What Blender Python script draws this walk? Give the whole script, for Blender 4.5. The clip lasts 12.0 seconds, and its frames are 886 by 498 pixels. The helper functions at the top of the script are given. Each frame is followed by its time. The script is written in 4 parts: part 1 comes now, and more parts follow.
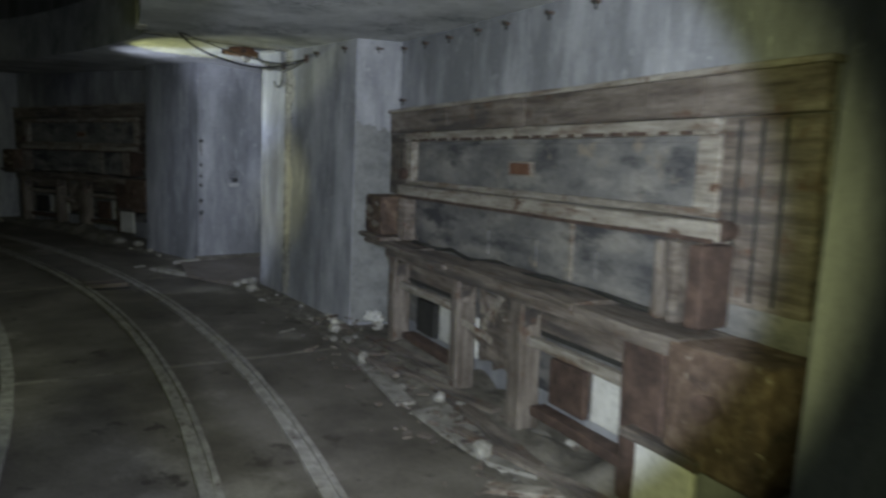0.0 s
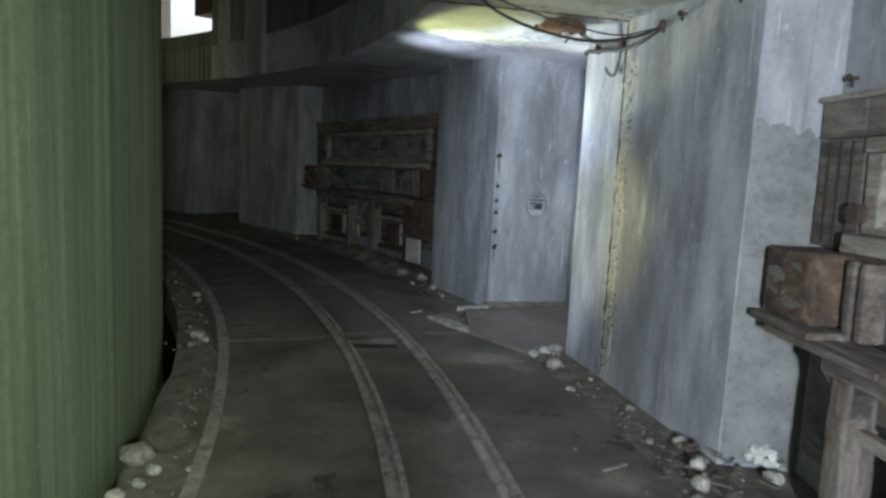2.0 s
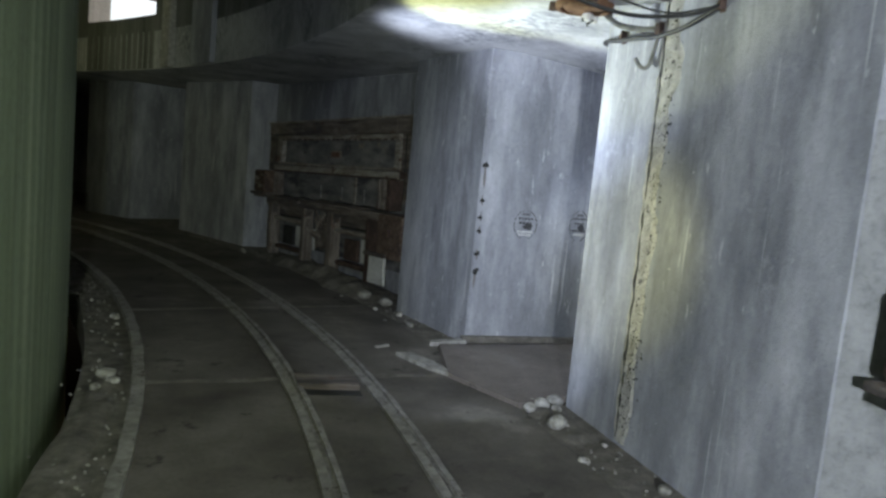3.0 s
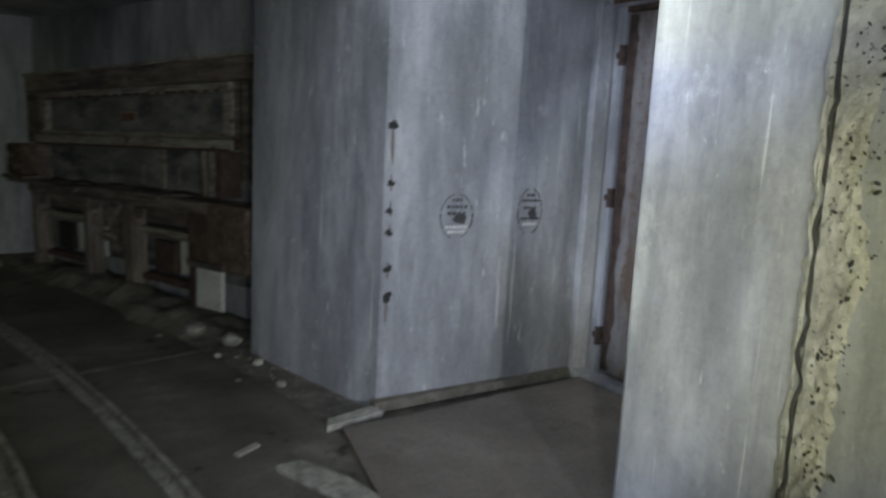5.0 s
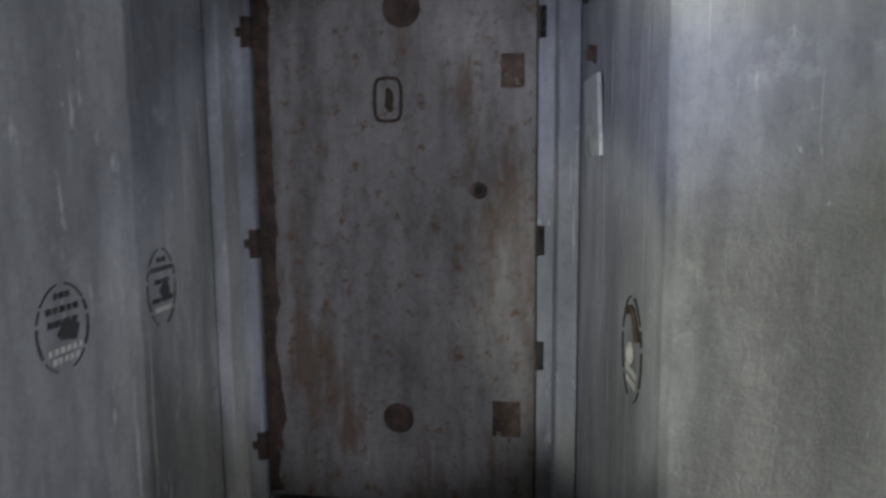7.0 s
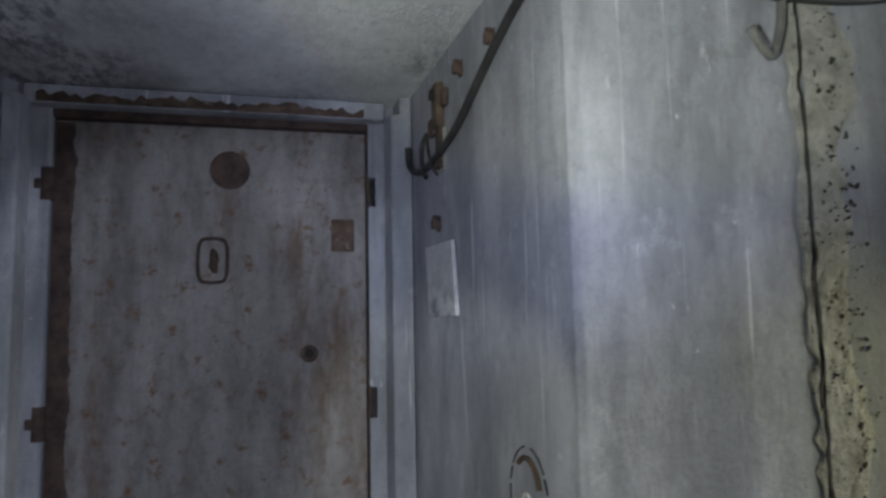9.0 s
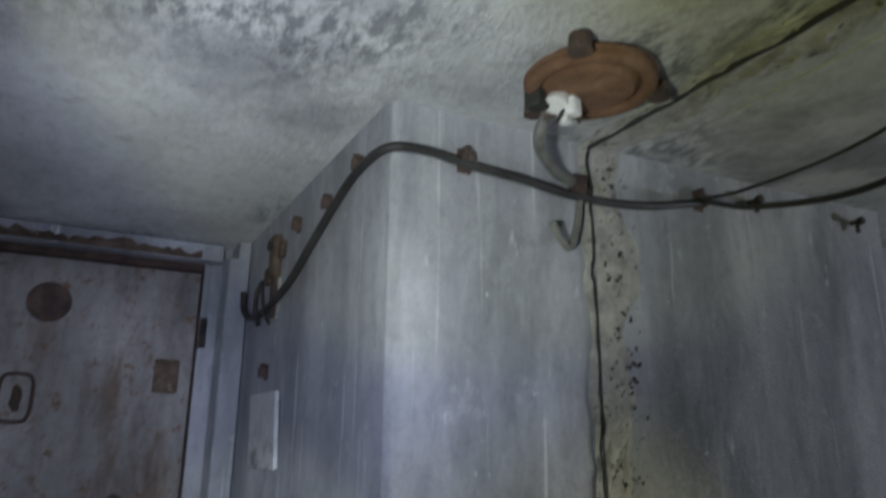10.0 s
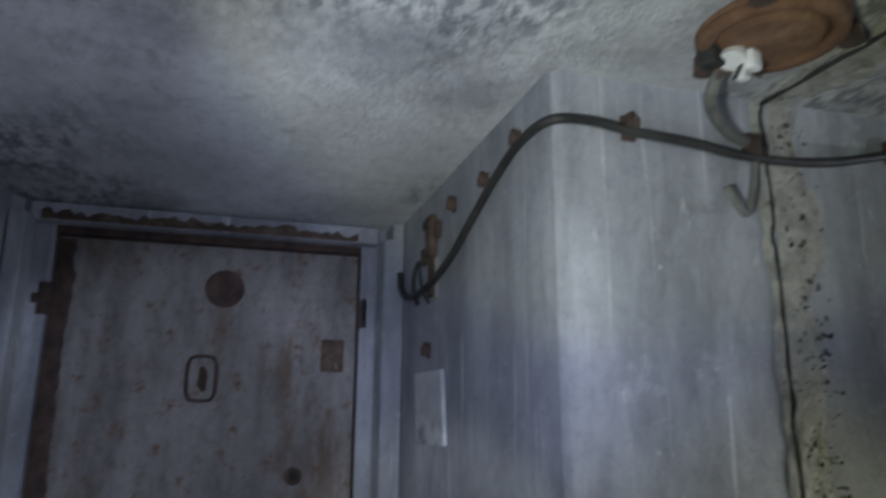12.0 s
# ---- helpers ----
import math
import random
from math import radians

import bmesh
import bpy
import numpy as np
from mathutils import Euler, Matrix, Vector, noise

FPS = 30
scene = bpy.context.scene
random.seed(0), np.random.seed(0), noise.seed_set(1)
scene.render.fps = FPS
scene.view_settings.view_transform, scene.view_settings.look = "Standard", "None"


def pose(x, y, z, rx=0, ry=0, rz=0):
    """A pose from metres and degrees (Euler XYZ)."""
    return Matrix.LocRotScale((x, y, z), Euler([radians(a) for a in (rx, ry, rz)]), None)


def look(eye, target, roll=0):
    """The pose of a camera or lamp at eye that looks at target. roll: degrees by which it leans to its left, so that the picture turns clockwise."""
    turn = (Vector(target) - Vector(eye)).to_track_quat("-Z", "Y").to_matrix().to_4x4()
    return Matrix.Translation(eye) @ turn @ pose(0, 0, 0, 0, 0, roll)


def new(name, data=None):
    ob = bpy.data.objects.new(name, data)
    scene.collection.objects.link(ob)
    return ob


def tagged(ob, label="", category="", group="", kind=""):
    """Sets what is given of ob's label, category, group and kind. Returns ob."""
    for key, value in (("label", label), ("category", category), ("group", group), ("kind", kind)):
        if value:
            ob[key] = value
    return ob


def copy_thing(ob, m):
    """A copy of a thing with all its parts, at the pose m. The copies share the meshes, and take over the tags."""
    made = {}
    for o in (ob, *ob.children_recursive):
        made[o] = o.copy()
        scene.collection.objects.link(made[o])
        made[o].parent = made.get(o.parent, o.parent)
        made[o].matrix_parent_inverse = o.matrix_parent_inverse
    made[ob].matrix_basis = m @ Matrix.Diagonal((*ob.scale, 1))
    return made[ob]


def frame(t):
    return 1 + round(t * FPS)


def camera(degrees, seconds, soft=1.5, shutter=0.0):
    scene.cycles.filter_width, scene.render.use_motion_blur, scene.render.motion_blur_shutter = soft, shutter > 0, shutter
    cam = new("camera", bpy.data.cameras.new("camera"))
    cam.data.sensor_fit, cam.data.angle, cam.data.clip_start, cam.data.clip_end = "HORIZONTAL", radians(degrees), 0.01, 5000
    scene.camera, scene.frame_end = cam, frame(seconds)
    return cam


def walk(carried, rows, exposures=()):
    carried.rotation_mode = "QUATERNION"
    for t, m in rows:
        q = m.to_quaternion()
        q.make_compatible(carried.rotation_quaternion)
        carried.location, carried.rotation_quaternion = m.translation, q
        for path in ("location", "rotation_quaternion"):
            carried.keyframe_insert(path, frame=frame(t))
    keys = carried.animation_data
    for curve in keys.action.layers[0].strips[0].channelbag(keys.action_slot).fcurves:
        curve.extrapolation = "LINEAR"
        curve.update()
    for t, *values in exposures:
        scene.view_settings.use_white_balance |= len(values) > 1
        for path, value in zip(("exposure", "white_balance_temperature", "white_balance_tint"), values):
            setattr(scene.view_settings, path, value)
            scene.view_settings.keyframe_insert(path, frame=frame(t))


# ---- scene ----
cam = camera(63.7, 12.0, soft=2.6, shutter=0.4)
PATH = [
    (0, (0.869, 1.143, 1.513), (2.07, 2.715, 1.221), 2.8),
    (0.5, (1.092, 1.684, 1.508), (2.046, 3.42, 1.229), 2.5),
    (1, (1.27, 2.202, 1.47), (2.039, 4.034, 1.236), 2.8),
    (1.5, (1.436, 2.741, 1.472), (2.13, 4.603, 1.246), 2.7),
    (2, (1.615, 3.304, 1.448), (2.098, 5.225, 1.169), 2.9),
    (2.5, (1.656, 3.784, 1.376), (2.198, 5.698, 1.17), 4.5),
    (4.5, (1.942, 6.0, 1.348), (2.811, 7.759, 0.961), 3.0),
    (5, (2.04, 6.51, 1.37), (3.106, 8.173, 1.057), 3.0),
    (5.5, (2.1, 7.04, 1.385), (3.516, 8.41, 1.04), 2.7),
    (6, (2.245, 7.566, 1.329), (3.876, 8.657, 0.941), 1.4),
    (6.5, (2.385, 8.006, 1.348), (4.22, 8.738, 1.035), 0.5),
    (7, (2.426, 8.334, 1.382), (4.391, 8.612, 1.135), -0.5),
    (7.5, (2.456, 8.564, 1.409), (4.451, 8.524, 1.265), -1.9),
    (9.5, (2.368, 8.759, 1.363), (4.211, 8.059, 1.702), -0.4),
    (10, (2.292, 8.723, 1.439), (4.01, 7.861, 1.992), 0.5),
    (10.5, (2.263, 8.735, 1.485), (3.918, 7.836, 2.159), 0.2),
    (11, (2.26, 8.733, 1.485), (3.91, 7.838, 2.177), 0.1),
    (11.5, (2.293, 8.758, 1.476), (4.033, 8.0, 2.109), 0.3),
    (12, (2.349, 8.805, 1.457), (4.215, 8.261, 1.932), 0.4),
]
EXPOSURES = [(0.0, 0.35, 6450, 9), (0.5, 0.65, 6450, 9), (1.0, 1.0, 6400, 9), (1.5, 1.25, 6350, 9), (2.0, 1.45, 6350, 9), (2.6, 1.6, 6350, 9), (4.5, 1.45, 6500, 9), (5.0, 1.25, 6700, 9), (5.5, 1.05, 6700, 9), (6.0, 0.8, 6950, 10), (6.5, 0.42, 7100, 11), (7.0, 0.2, 7050, 12), (7.5, 0.2, 7050, 12), (9.5, 0.25, 6450, 13), (10.0, 0.1, 6350, 13), (11.0, 0.0, 6200, 12), (12.0, -0.05, 6200, 14)]
walk(cam, [(t, look(eye, target, roll)) for t, eye, target, roll in PATH], EXPOSURES)

# ---- light: weak day from the openings of the upper storey, and the walker's torch ----
world = bpy.data.worlds.new("world")
scene.world = world
world.use_nodes = True
wn = world.node_tree
sky = wn.nodes.new("ShaderNodeTexSky")
sky.sky_type, sky.sun_disc, sky.sun_elevation, sky.sun_rotation = "NISHITA", False, radians(40), radians(60)
sky.dust_density, sky.ozone_density = 8.0, 0.5
wn.links.new(sky.outputs[0], wn.nodes["Background"].inputs[0])
wn.nodes["Background"].inputs[1].default_value = 0.15


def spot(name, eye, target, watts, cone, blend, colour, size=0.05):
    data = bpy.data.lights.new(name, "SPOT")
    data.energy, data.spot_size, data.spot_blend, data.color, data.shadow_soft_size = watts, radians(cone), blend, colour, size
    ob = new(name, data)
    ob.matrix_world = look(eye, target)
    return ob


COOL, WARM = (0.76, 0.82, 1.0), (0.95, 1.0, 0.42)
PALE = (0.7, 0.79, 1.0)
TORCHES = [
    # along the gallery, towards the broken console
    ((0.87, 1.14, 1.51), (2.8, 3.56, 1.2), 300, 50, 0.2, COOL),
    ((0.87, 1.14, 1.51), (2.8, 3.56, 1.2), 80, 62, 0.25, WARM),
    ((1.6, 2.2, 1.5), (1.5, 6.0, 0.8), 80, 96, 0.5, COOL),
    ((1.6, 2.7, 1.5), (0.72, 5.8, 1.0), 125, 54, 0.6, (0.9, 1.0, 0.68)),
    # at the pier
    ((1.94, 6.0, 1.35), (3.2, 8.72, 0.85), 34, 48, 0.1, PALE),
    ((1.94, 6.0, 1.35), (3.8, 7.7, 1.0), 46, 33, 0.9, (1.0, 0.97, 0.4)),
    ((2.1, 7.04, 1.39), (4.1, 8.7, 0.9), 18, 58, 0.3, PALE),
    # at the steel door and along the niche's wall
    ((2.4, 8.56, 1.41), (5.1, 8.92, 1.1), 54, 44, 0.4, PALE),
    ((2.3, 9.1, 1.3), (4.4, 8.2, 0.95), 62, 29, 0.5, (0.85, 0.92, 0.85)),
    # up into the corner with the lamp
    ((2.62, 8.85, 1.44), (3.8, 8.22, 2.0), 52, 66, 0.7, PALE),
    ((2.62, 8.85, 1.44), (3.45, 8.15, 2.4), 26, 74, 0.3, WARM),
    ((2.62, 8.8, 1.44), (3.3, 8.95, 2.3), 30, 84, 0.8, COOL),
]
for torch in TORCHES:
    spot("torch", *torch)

# ---- materials ----


def material(name, stops, scale=3.0, rough=0.85, metal=0.0, stretch=(1, 1, 1), bump=0.25, fine=60.0, stain=None, stain_at=0.55, stain_scale=1.2, spots=None, spots_at=0.62, spots_scale=9.0, spots_soft=0.05, jitter=0.0, speckle=0.8, drips=None, mould=None):
    """Base tones mixed by noise at two scales, a larger stain and small worn spots over them, with fine relief."""
    mat = bpy.data.materials.new(name)
    mat.use_nodes = True
    nt = mat.node_tree
    bsdf = nt.nodes["Principled BSDF"]

    def node(kind, **inputs):
        made = nt.nodes.new(kind)
        for key, value in inputs.items():
            made.inputs[key.replace("_", " ")].default_value = value
        return made

    coord = node("ShaderNodeTexCoord")
    mapping = node("ShaderNodeMapping", Scale=stretch)
    nt.links.new(coord.outputs["Object"], mapping.inputs[0])

    def noise_at(size, detail, roughness, source):
        made = node("ShaderNodeTexNoise", Scale=size, Detail=detail, Roughness=roughness)
        nt.links.new(source, made.inputs["Vector"])
        return made

    def ramp(source, marks):
        made = nt.nodes.new("ShaderNodeValToRGB")
        el = made.color_ramp.elements
        while len(el) < len(marks):
            el.new(0.5)
        for e, (at, colour) in zip(el, marks):
            e.position, e.color = at, (*colour, 1)
        nt.links.new(source, made.inputs[0])
        return made

    def blend(a, b, factor):
        made = nt.nodes.new("ShaderNodeMix")
        made.data_type = "RGBA"
        nt.links.new(a, made.inputs[6])
        if isinstance(b, tuple):
            made.inputs[7].default_value = (*b, 1)
        else:
            nt.links.new(b, made.inputs[7])
        nt.links.new(factor, made.inputs[0])
        return made.outputs[2]

    base_noise = noise_at(scale, 8, 0.62, mapping.outputs[0])
    n = len(stops)
    colour = ramp(base_noise.outputs[0], [(0.3 + 0.4 * q / max(1, n - 1), c) for q, c in enumerate(stops)]).outputs[0]
    if stain:
        cover = ramp(noise_at(stain_scale, 6, 0.65, mapping.outputs[0]).outputs[0], [(stain_at, (0, 0, 0)), (stain_at + 0.12, (1, 1, 1))])
        colour = blend(colour, stain, cover.outputs[0])
    if spots:
        cover = ramp(noise_at(spots_scale, 5, 0.7, coord.outputs["Object"]).outputs[0], [(spots_at, (0, 0, 0)), (spots_at + spots_soft, (1, 1, 1))])
        colour = blend(colour, spots, cover.outputs[0])
    if drips:
        # thin pale runs down the wall, and small sharp flakes
        long_map = node("ShaderNodeMapping", Scale=(34, 34, 1.1))
        nt.links.new(coord.outputs["Object"], long_map.inputs[0])
        for source, size, at in ((long_map.outputs[0], 1.0, 0.64), (coord.outputs["Object"], 22.0, 0.69), (mapping.outputs[0], 7.0, 0.66)):
            cover = ramp(noise_at(size, 4, 0.6, source).outputs[0], [(at, (0, 0, 0)), (at + 0.07, (0.75, 0.75, 0.75))])
            colour = blend(colour, drips, cover.outputs[0])
        dark_map = node("ShaderNodeMapping", Scale=(20, 20, 0.7), Location=(3, 7, 1))
        nt.links.new(coord.outputs["Object"], dark_map.inputs[0])
        cover = ramp(noise_at(1.0, 4, 0.6, dark_map.outputs[0]).outputs[0], [(0.6, (0, 0, 0)), (0.75, (0.6, 0.6, 0.6))])
        colour = blend(colour, stops[0], cover.outputs[0])
    if mould:
        # fine dark growth, dense inside large patches and frayed at their rims
        patch = noise_at(1.3, 3, 0.55, coord.outputs["Object"])
        thread_map = node("ShaderNodeMapping", Scale=(16, 30, 16), Rotation=(0, 0, 0.5))
        nt.links.new(coord.outputs["Object"], thread_map.inputs[0])
        thread = noise_at(1.0, 7, 0.68, thread_map.outputs[0])
        both = nt.nodes.new("ShaderNodeMath")
        both.operation = "MULTIPLY"
        nt.links.new(ramp(patch.outputs[0], [(0.46, (0, 0, 0)), (0.62, (1, 1, 1))]).outputs[0], both.inputs[0])
        nt.links.new(ramp(thread.outputs[0], [(0.44, (0, 0, 0)), (0.58, (0.85, 0.85, 0.85))]).outputs[0], both.inputs[1])
        colour = blend(colour, mould, both.outputs[0])
    if jitter:
        info = nt.nodes.new("ShaderNodeObjectInfo")
        shade = nt.nodes.new("ShaderNodeHueSaturation")
        rng = node("ShaderNodeMapRange")
        rng.inputs[3].default_value, rng.inputs[4].default_value = 1 - jitter, 1 + jitter
        nt.links.new(info.outputs["Random"], rng.inputs[0])
        nt.links.new(rng.outputs[0], shade.inputs["Value"])
        nt.links.new(colour, shade.inputs["Color"])
        colour = shade.outputs[0]
    grit = ramp(noise_at(fine * 0.45, 8, 0.8, coord.outputs["Object"]).outputs[0], [(0.32, (0.62, 0.62, 0.62)), (0.5, (1, 1, 1)), (0.7, (1.18, 1.18, 1.18))])
    speck = nt.nodes.new("ShaderNodeMix")
    speck.data_type, speck.blend_type = "RGBA", "MULTIPLY"
    speck.inputs[0].default_value = speckle
    nt.links.new(colour, speck.inputs[6])
    nt.links.new(grit.outputs[0], speck.inputs[7])
    nt.links.new(speck.outputs[2], bsdf.inputs["Base Color"])
    grain = noise_at(fine, 6, 0.7, coord.outputs["Object"])
    relief = nt.nodes.new("ShaderNodeMath")
    relief.operation = "ADD"
    nt.links.new(grain.outputs[0], relief.inputs[0])
    nt.links.new(base_noise.outputs[0], relief.inputs[1])
    bumped = node("ShaderNodeBump", Strength=bump, Distance=0.02)
    nt.links.new(relief.outputs[0], bumped.inputs["Height"])
    nt.links.new(bumped.outputs[0], bsdf.inputs["Normal"])
    bsdf.inputs["Metallic"].default_value = metal
    vary = node("ShaderNodeMapRange")
    vary.inputs[3].default_value, vary.inputs[4].default_value = max(0.05, rough - 0.15), min(1, rough + 0.12)
    nt.links.new(grain.outputs[0], vary.inputs[0])
    nt.links.new(vary.outputs[0], bsdf.inputs["Roughness"])
    return mat


WALL = material("wall_paint", [(0.2, 0.208, 0.235), (0.34, 0.35, 0.385), (0.5, 0.51, 0.55)], scale=1.7, stretch=(2.4, 2.4, 0.7), bump=0.35, stain=(0.22, 0.228, 0.25), stain_at=0.5, stain_scale=0.9, spots=(0.43, 0.435, 0.47), spots_at=0.6, spots_scale=6, spots_soft=0.16, speckle=0.45, drips=(0.62, 0.63, 0.66))
CEIL = material("ceiling_plaster", [(0.44, 0.45, 0.46), (0.58, 0.59, 0.6), (0.7, 0.71, 0.72)], scale=2.4, bump=0.6, stain=(0.36, 0.37, 0.39), stain_at=0.53, stain_scale=1.6, spots=(0.42, 0.425, 0.43), spots_at=0.58, spots_scale=9, spots_soft=0.15, speckle=0.6, mould=(0.14, 0.15, 0.165))
RAWCON = material("bare_concrete", [(0.3, 0.29, 0.26), (0.45, 0.44, 0.4), (0.58, 0.57, 0.52)], scale=14, bump=0.9, fine=45, spots=(0.08, 0.075, 0.065), spots_at=0.6, spots_scale=38)
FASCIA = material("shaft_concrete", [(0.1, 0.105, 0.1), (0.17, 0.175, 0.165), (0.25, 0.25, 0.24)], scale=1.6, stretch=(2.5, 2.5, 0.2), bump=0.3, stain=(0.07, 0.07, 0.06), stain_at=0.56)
FLOOR = material("floor_concrete", [(0.06, 0.053, 0.045), (0.13, 0.118, 0.1), (0.21, 0.195, 0.17)], scale=1.6, rough=0.72, bump=0.2, fine=90, stain=(0.27, 0.255, 0.225), stain_at=0.57, stain_scale=0.8, spots=(0.055, 0.048, 0.04), spots_at=0.6, spots_scale=3)
DIRT = material("dirt", [(0.1, 0.092, 0.078), (0.19, 0.176, 0.15), (0.28, 0.262, 0.23)], scale=9, bump=0.9, fine=60, spots=(0.35, 0.33, 0.29), spots_at=0.66, spots_scale=30)
SLAB = material("brown_slab", [(0.13, 0.112, 0.1), (0.2, 0.176, 0.157), (0.27, 0.242, 0.22)], scale=1.4, rough=0.8, bump=0.15, fine=90, stain=(0.15, 0.125, 0.11), stain_at=0.55, spots=(0.1, 0.085, 0.075), spots_at=0.66, spots_scale=6)
RAILS = material("rail_steel", [(0.16, 0.15, 0.135), (0.3, 0.29, 0.265), (0.42, 0.4, 0.37)], scale=12, rough=0.6, bump=0.5, spots=(0.07, 0.05, 0.035), spots_at=0.6, spots_scale=18)
GREEN = material("green_paint", [(0.12, 0.16, 0.1), (0.23, 0.285, 0.175), (0.38, 0.43, 0.29)], scale=2.0, stretch=(6, 6, 0.12), rough=0.6, bump=0.3, stain=(0.14, 0.18, 0.125), stain_at=0.55, spots=(0.4, 0.43, 0.36), spots_at=0.68, spots_scale=14, drips=(0.42, 0.47, 0.38))
TIMBER = material("old_panel", [(0.08, 0.064, 0.054), (0.19, 0.16, 0.138), (0.32, 0.285, 0.25)], scale=5, stretch=(0.5, 3, 4), bump=0.8, stain=(0.085, 0.075, 0.072), stain_at=0.5, stain_scale=1.8, spots=(0.14, 0.085, 0.06), spots_at=0.56, spots_scale=9, spots_soft=0.12, jitter=0.12)
POST = material("old_post", [(0.09, 0.072, 0.06), (0.2, 0.172, 0.15), (0.34, 0.305, 0.27)], scale=5, stretch=(4, 4, 0.6), bump=0.8, stain=(0.09, 0.08, 0.076), stain_at=0.53, stain_scale=1.6, spots=(0.13, 0.08, 0.058), spots_at=0.58, spots_scale=8, spots_soft=0.12, jitter=0.12)
PALETIMBER = material("flaking_panel", [(0.2, 0.178, 0.15), (0.35, 0.32, 0.28), (0.5, 0.47, 0.42)], scale=7, stretch=(0.5, 3, 4), bump=0.8, stain=(0.17, 0.115, 0.082), stain_at=0.53, stain_scale=3, spots=(0.12, 0.068, 0.045), spots_at=0.57, spots_scale=11, spots_soft=0.1)
GREYPANEL = material("mottled_panel", [(0.085, 0.086, 0.095), (0.2, 0.197, 0.195), (0.34, 0.325, 0.3)], scale=2.6, stretch=(0.7, 1, 1.8), bump=0.4, stain=(0.065, 0.066, 0.075), stain_at=0.5, stain_scale=2.4, spots=(0.27, 0.235, 0.19), spots_at=0.6, spots_scale=6, spots_soft=0.12)
RUSTY = material("rust", [(0.07, 0.048, 0.038), (0.14, 0.095, 0.07), (0.24, 0.18, 0.14)], scale=14, rough=0.9, bump=0.8, stain=(0.055, 0.04, 0.036), stain_at=0.53, stain_scale=5, spots=(0.34, 0.29, 0.24), spots_at=0.63, spots_scale=16)
LAMPRUST = material("orange_rust", [(0.11, 0.055, 0.03), (0.19, 0.1, 0.055), (0.27, 0.155, 0.09)], scale=9, rough=0.85, bump=0.6, spots=(0.38, 0.26, 0.17), spots_at=0.68, spots_scale=60)
GREYPIPE = material("grey_conduit", [(0.1, 0.102, 0.092), (0.16, 0.163, 0.15), (0.23, 0.23, 0.21)], scale=14, rough=0.7, bump=0.4, spots=(0.08, 0.06, 0.045), spots_at=0.6, spots_scale=20)
DARKRUST = material("dark_rust", [(0.045, 0.031, 0.027), (0.085, 0.056, 0.046), (0.14, 0.092, 0.072)], scale=14, rough=0.85, bump=0.6)
DOORPAINT = material("door_paint", [(0.14, 0.128, 0.122), (0.26, 0.242, 0.235), (0.36, 0.34, 0.33)], scale=4, stretch=(2, 2, 0.6), rough=0.65, bump=0.4, stain=(0.17, 0.125, 0.095), stain_at=0.52, stain_scale=2.2, spots=(0.17, 0.095, 0.055), spots_at=0.565, spots_scale=14, spots_soft=0.1)
OLDSTAIN = material("old_stain", [(0.13, 0.12, 0.125), (0.18, 0.165, 0.16), (0.24, 0.22, 0.21)], scale=9, bump=0.3)
WHITEISH = material("white_enamel", [(0.5, 0.5, 0.48), (0.68, 0.68, 0.66), (0.78, 0.78, 0.76)], scale=5, rough=0.5, bump=0.2, spots=(0.3, 0.24, 0.18), spots_at=0.66)
RUBBER = material("black_cable", [(0.012, 0.012, 0.012), (0.03, 0.03, 0.03), (0.05, 0.05, 0.048)], scale=9, rough=0.55, bump=0.15)
INK = material("stencil_ink", [(0.03, 0.03, 0.035), (0.06, 0.06, 0.065), (0.1, 0.1, 0.11)], scale=30, rough=0.9, bump=0.1)
STONE = material("rubble_stone", [(0.2, 0.19, 0.17), (0.36, 0.35, 0.32), (0.52, 0.51, 0.48)], scale=16, bump=0.6, jitter=0.35)
# near-black: the shade in hollows put into the colour, and small dark parts
DARKVOID = material("hollow_shade_dark_parts", [(0.015, 0.015, 0.015), (0.03, 0.03, 0.028), (0.045, 0.045, 0.04)], scale=4, bump=0.3)
RED = material("red_enamel", [(0.11, 0.056, 0.038), (0.165, 0.085, 0.056), (0.22, 0.125, 0.085)], scale=12, rough=0.6, bump=0.3)

# ---- helpers of the scene ----
CX, CY = -13.05, 7.3          # axis of the round gallery
CEILING = 2.3
STEP = 30.0                   # one bay of the gallery, in degrees


def ring(r, deg, z=0.0):
    return Vector((CX + r * math.cos(radians(deg)), CY + r * math.sin(radians(deg)), z))


def turned(deg):
    return Matrix.Translation((CX, CY, 0)) @ Matrix.Rotation(radians(deg), 4, "Z") @ Matrix.Translation((-CX, -CY, 0))


def finish(name, bm, mat, smooth=False):
    bmesh.ops.recalc_face_normals(bm, faces=bm.faces)
    me = bpy.data.meshes.new(name)
    bm.to_mesh(me)
    bm.free()
    me.materials.append(mat)
    if smooth:
        for p in me.polygons:
            p.use_smooth = True
    return me


def thing(name, bm, mat, label, category="", group="", kind="", smooth=False):
    return tagged(new(name, finish(name, bm, mat, smooth)), label, category, group, kind)


def holder(name, m, label, category, group=""):
    ob = new(name)
    ob.empty_display_size = 0.1
    ob.matrix_world = m
    return tagged(ob, label, category, group)


def part(name, bm, mat, parent, label="", smooth=False):
    ob = new(name, finish(name, bm, mat, smooth))
    ob.parent = parent
    return tagged(ob, label)


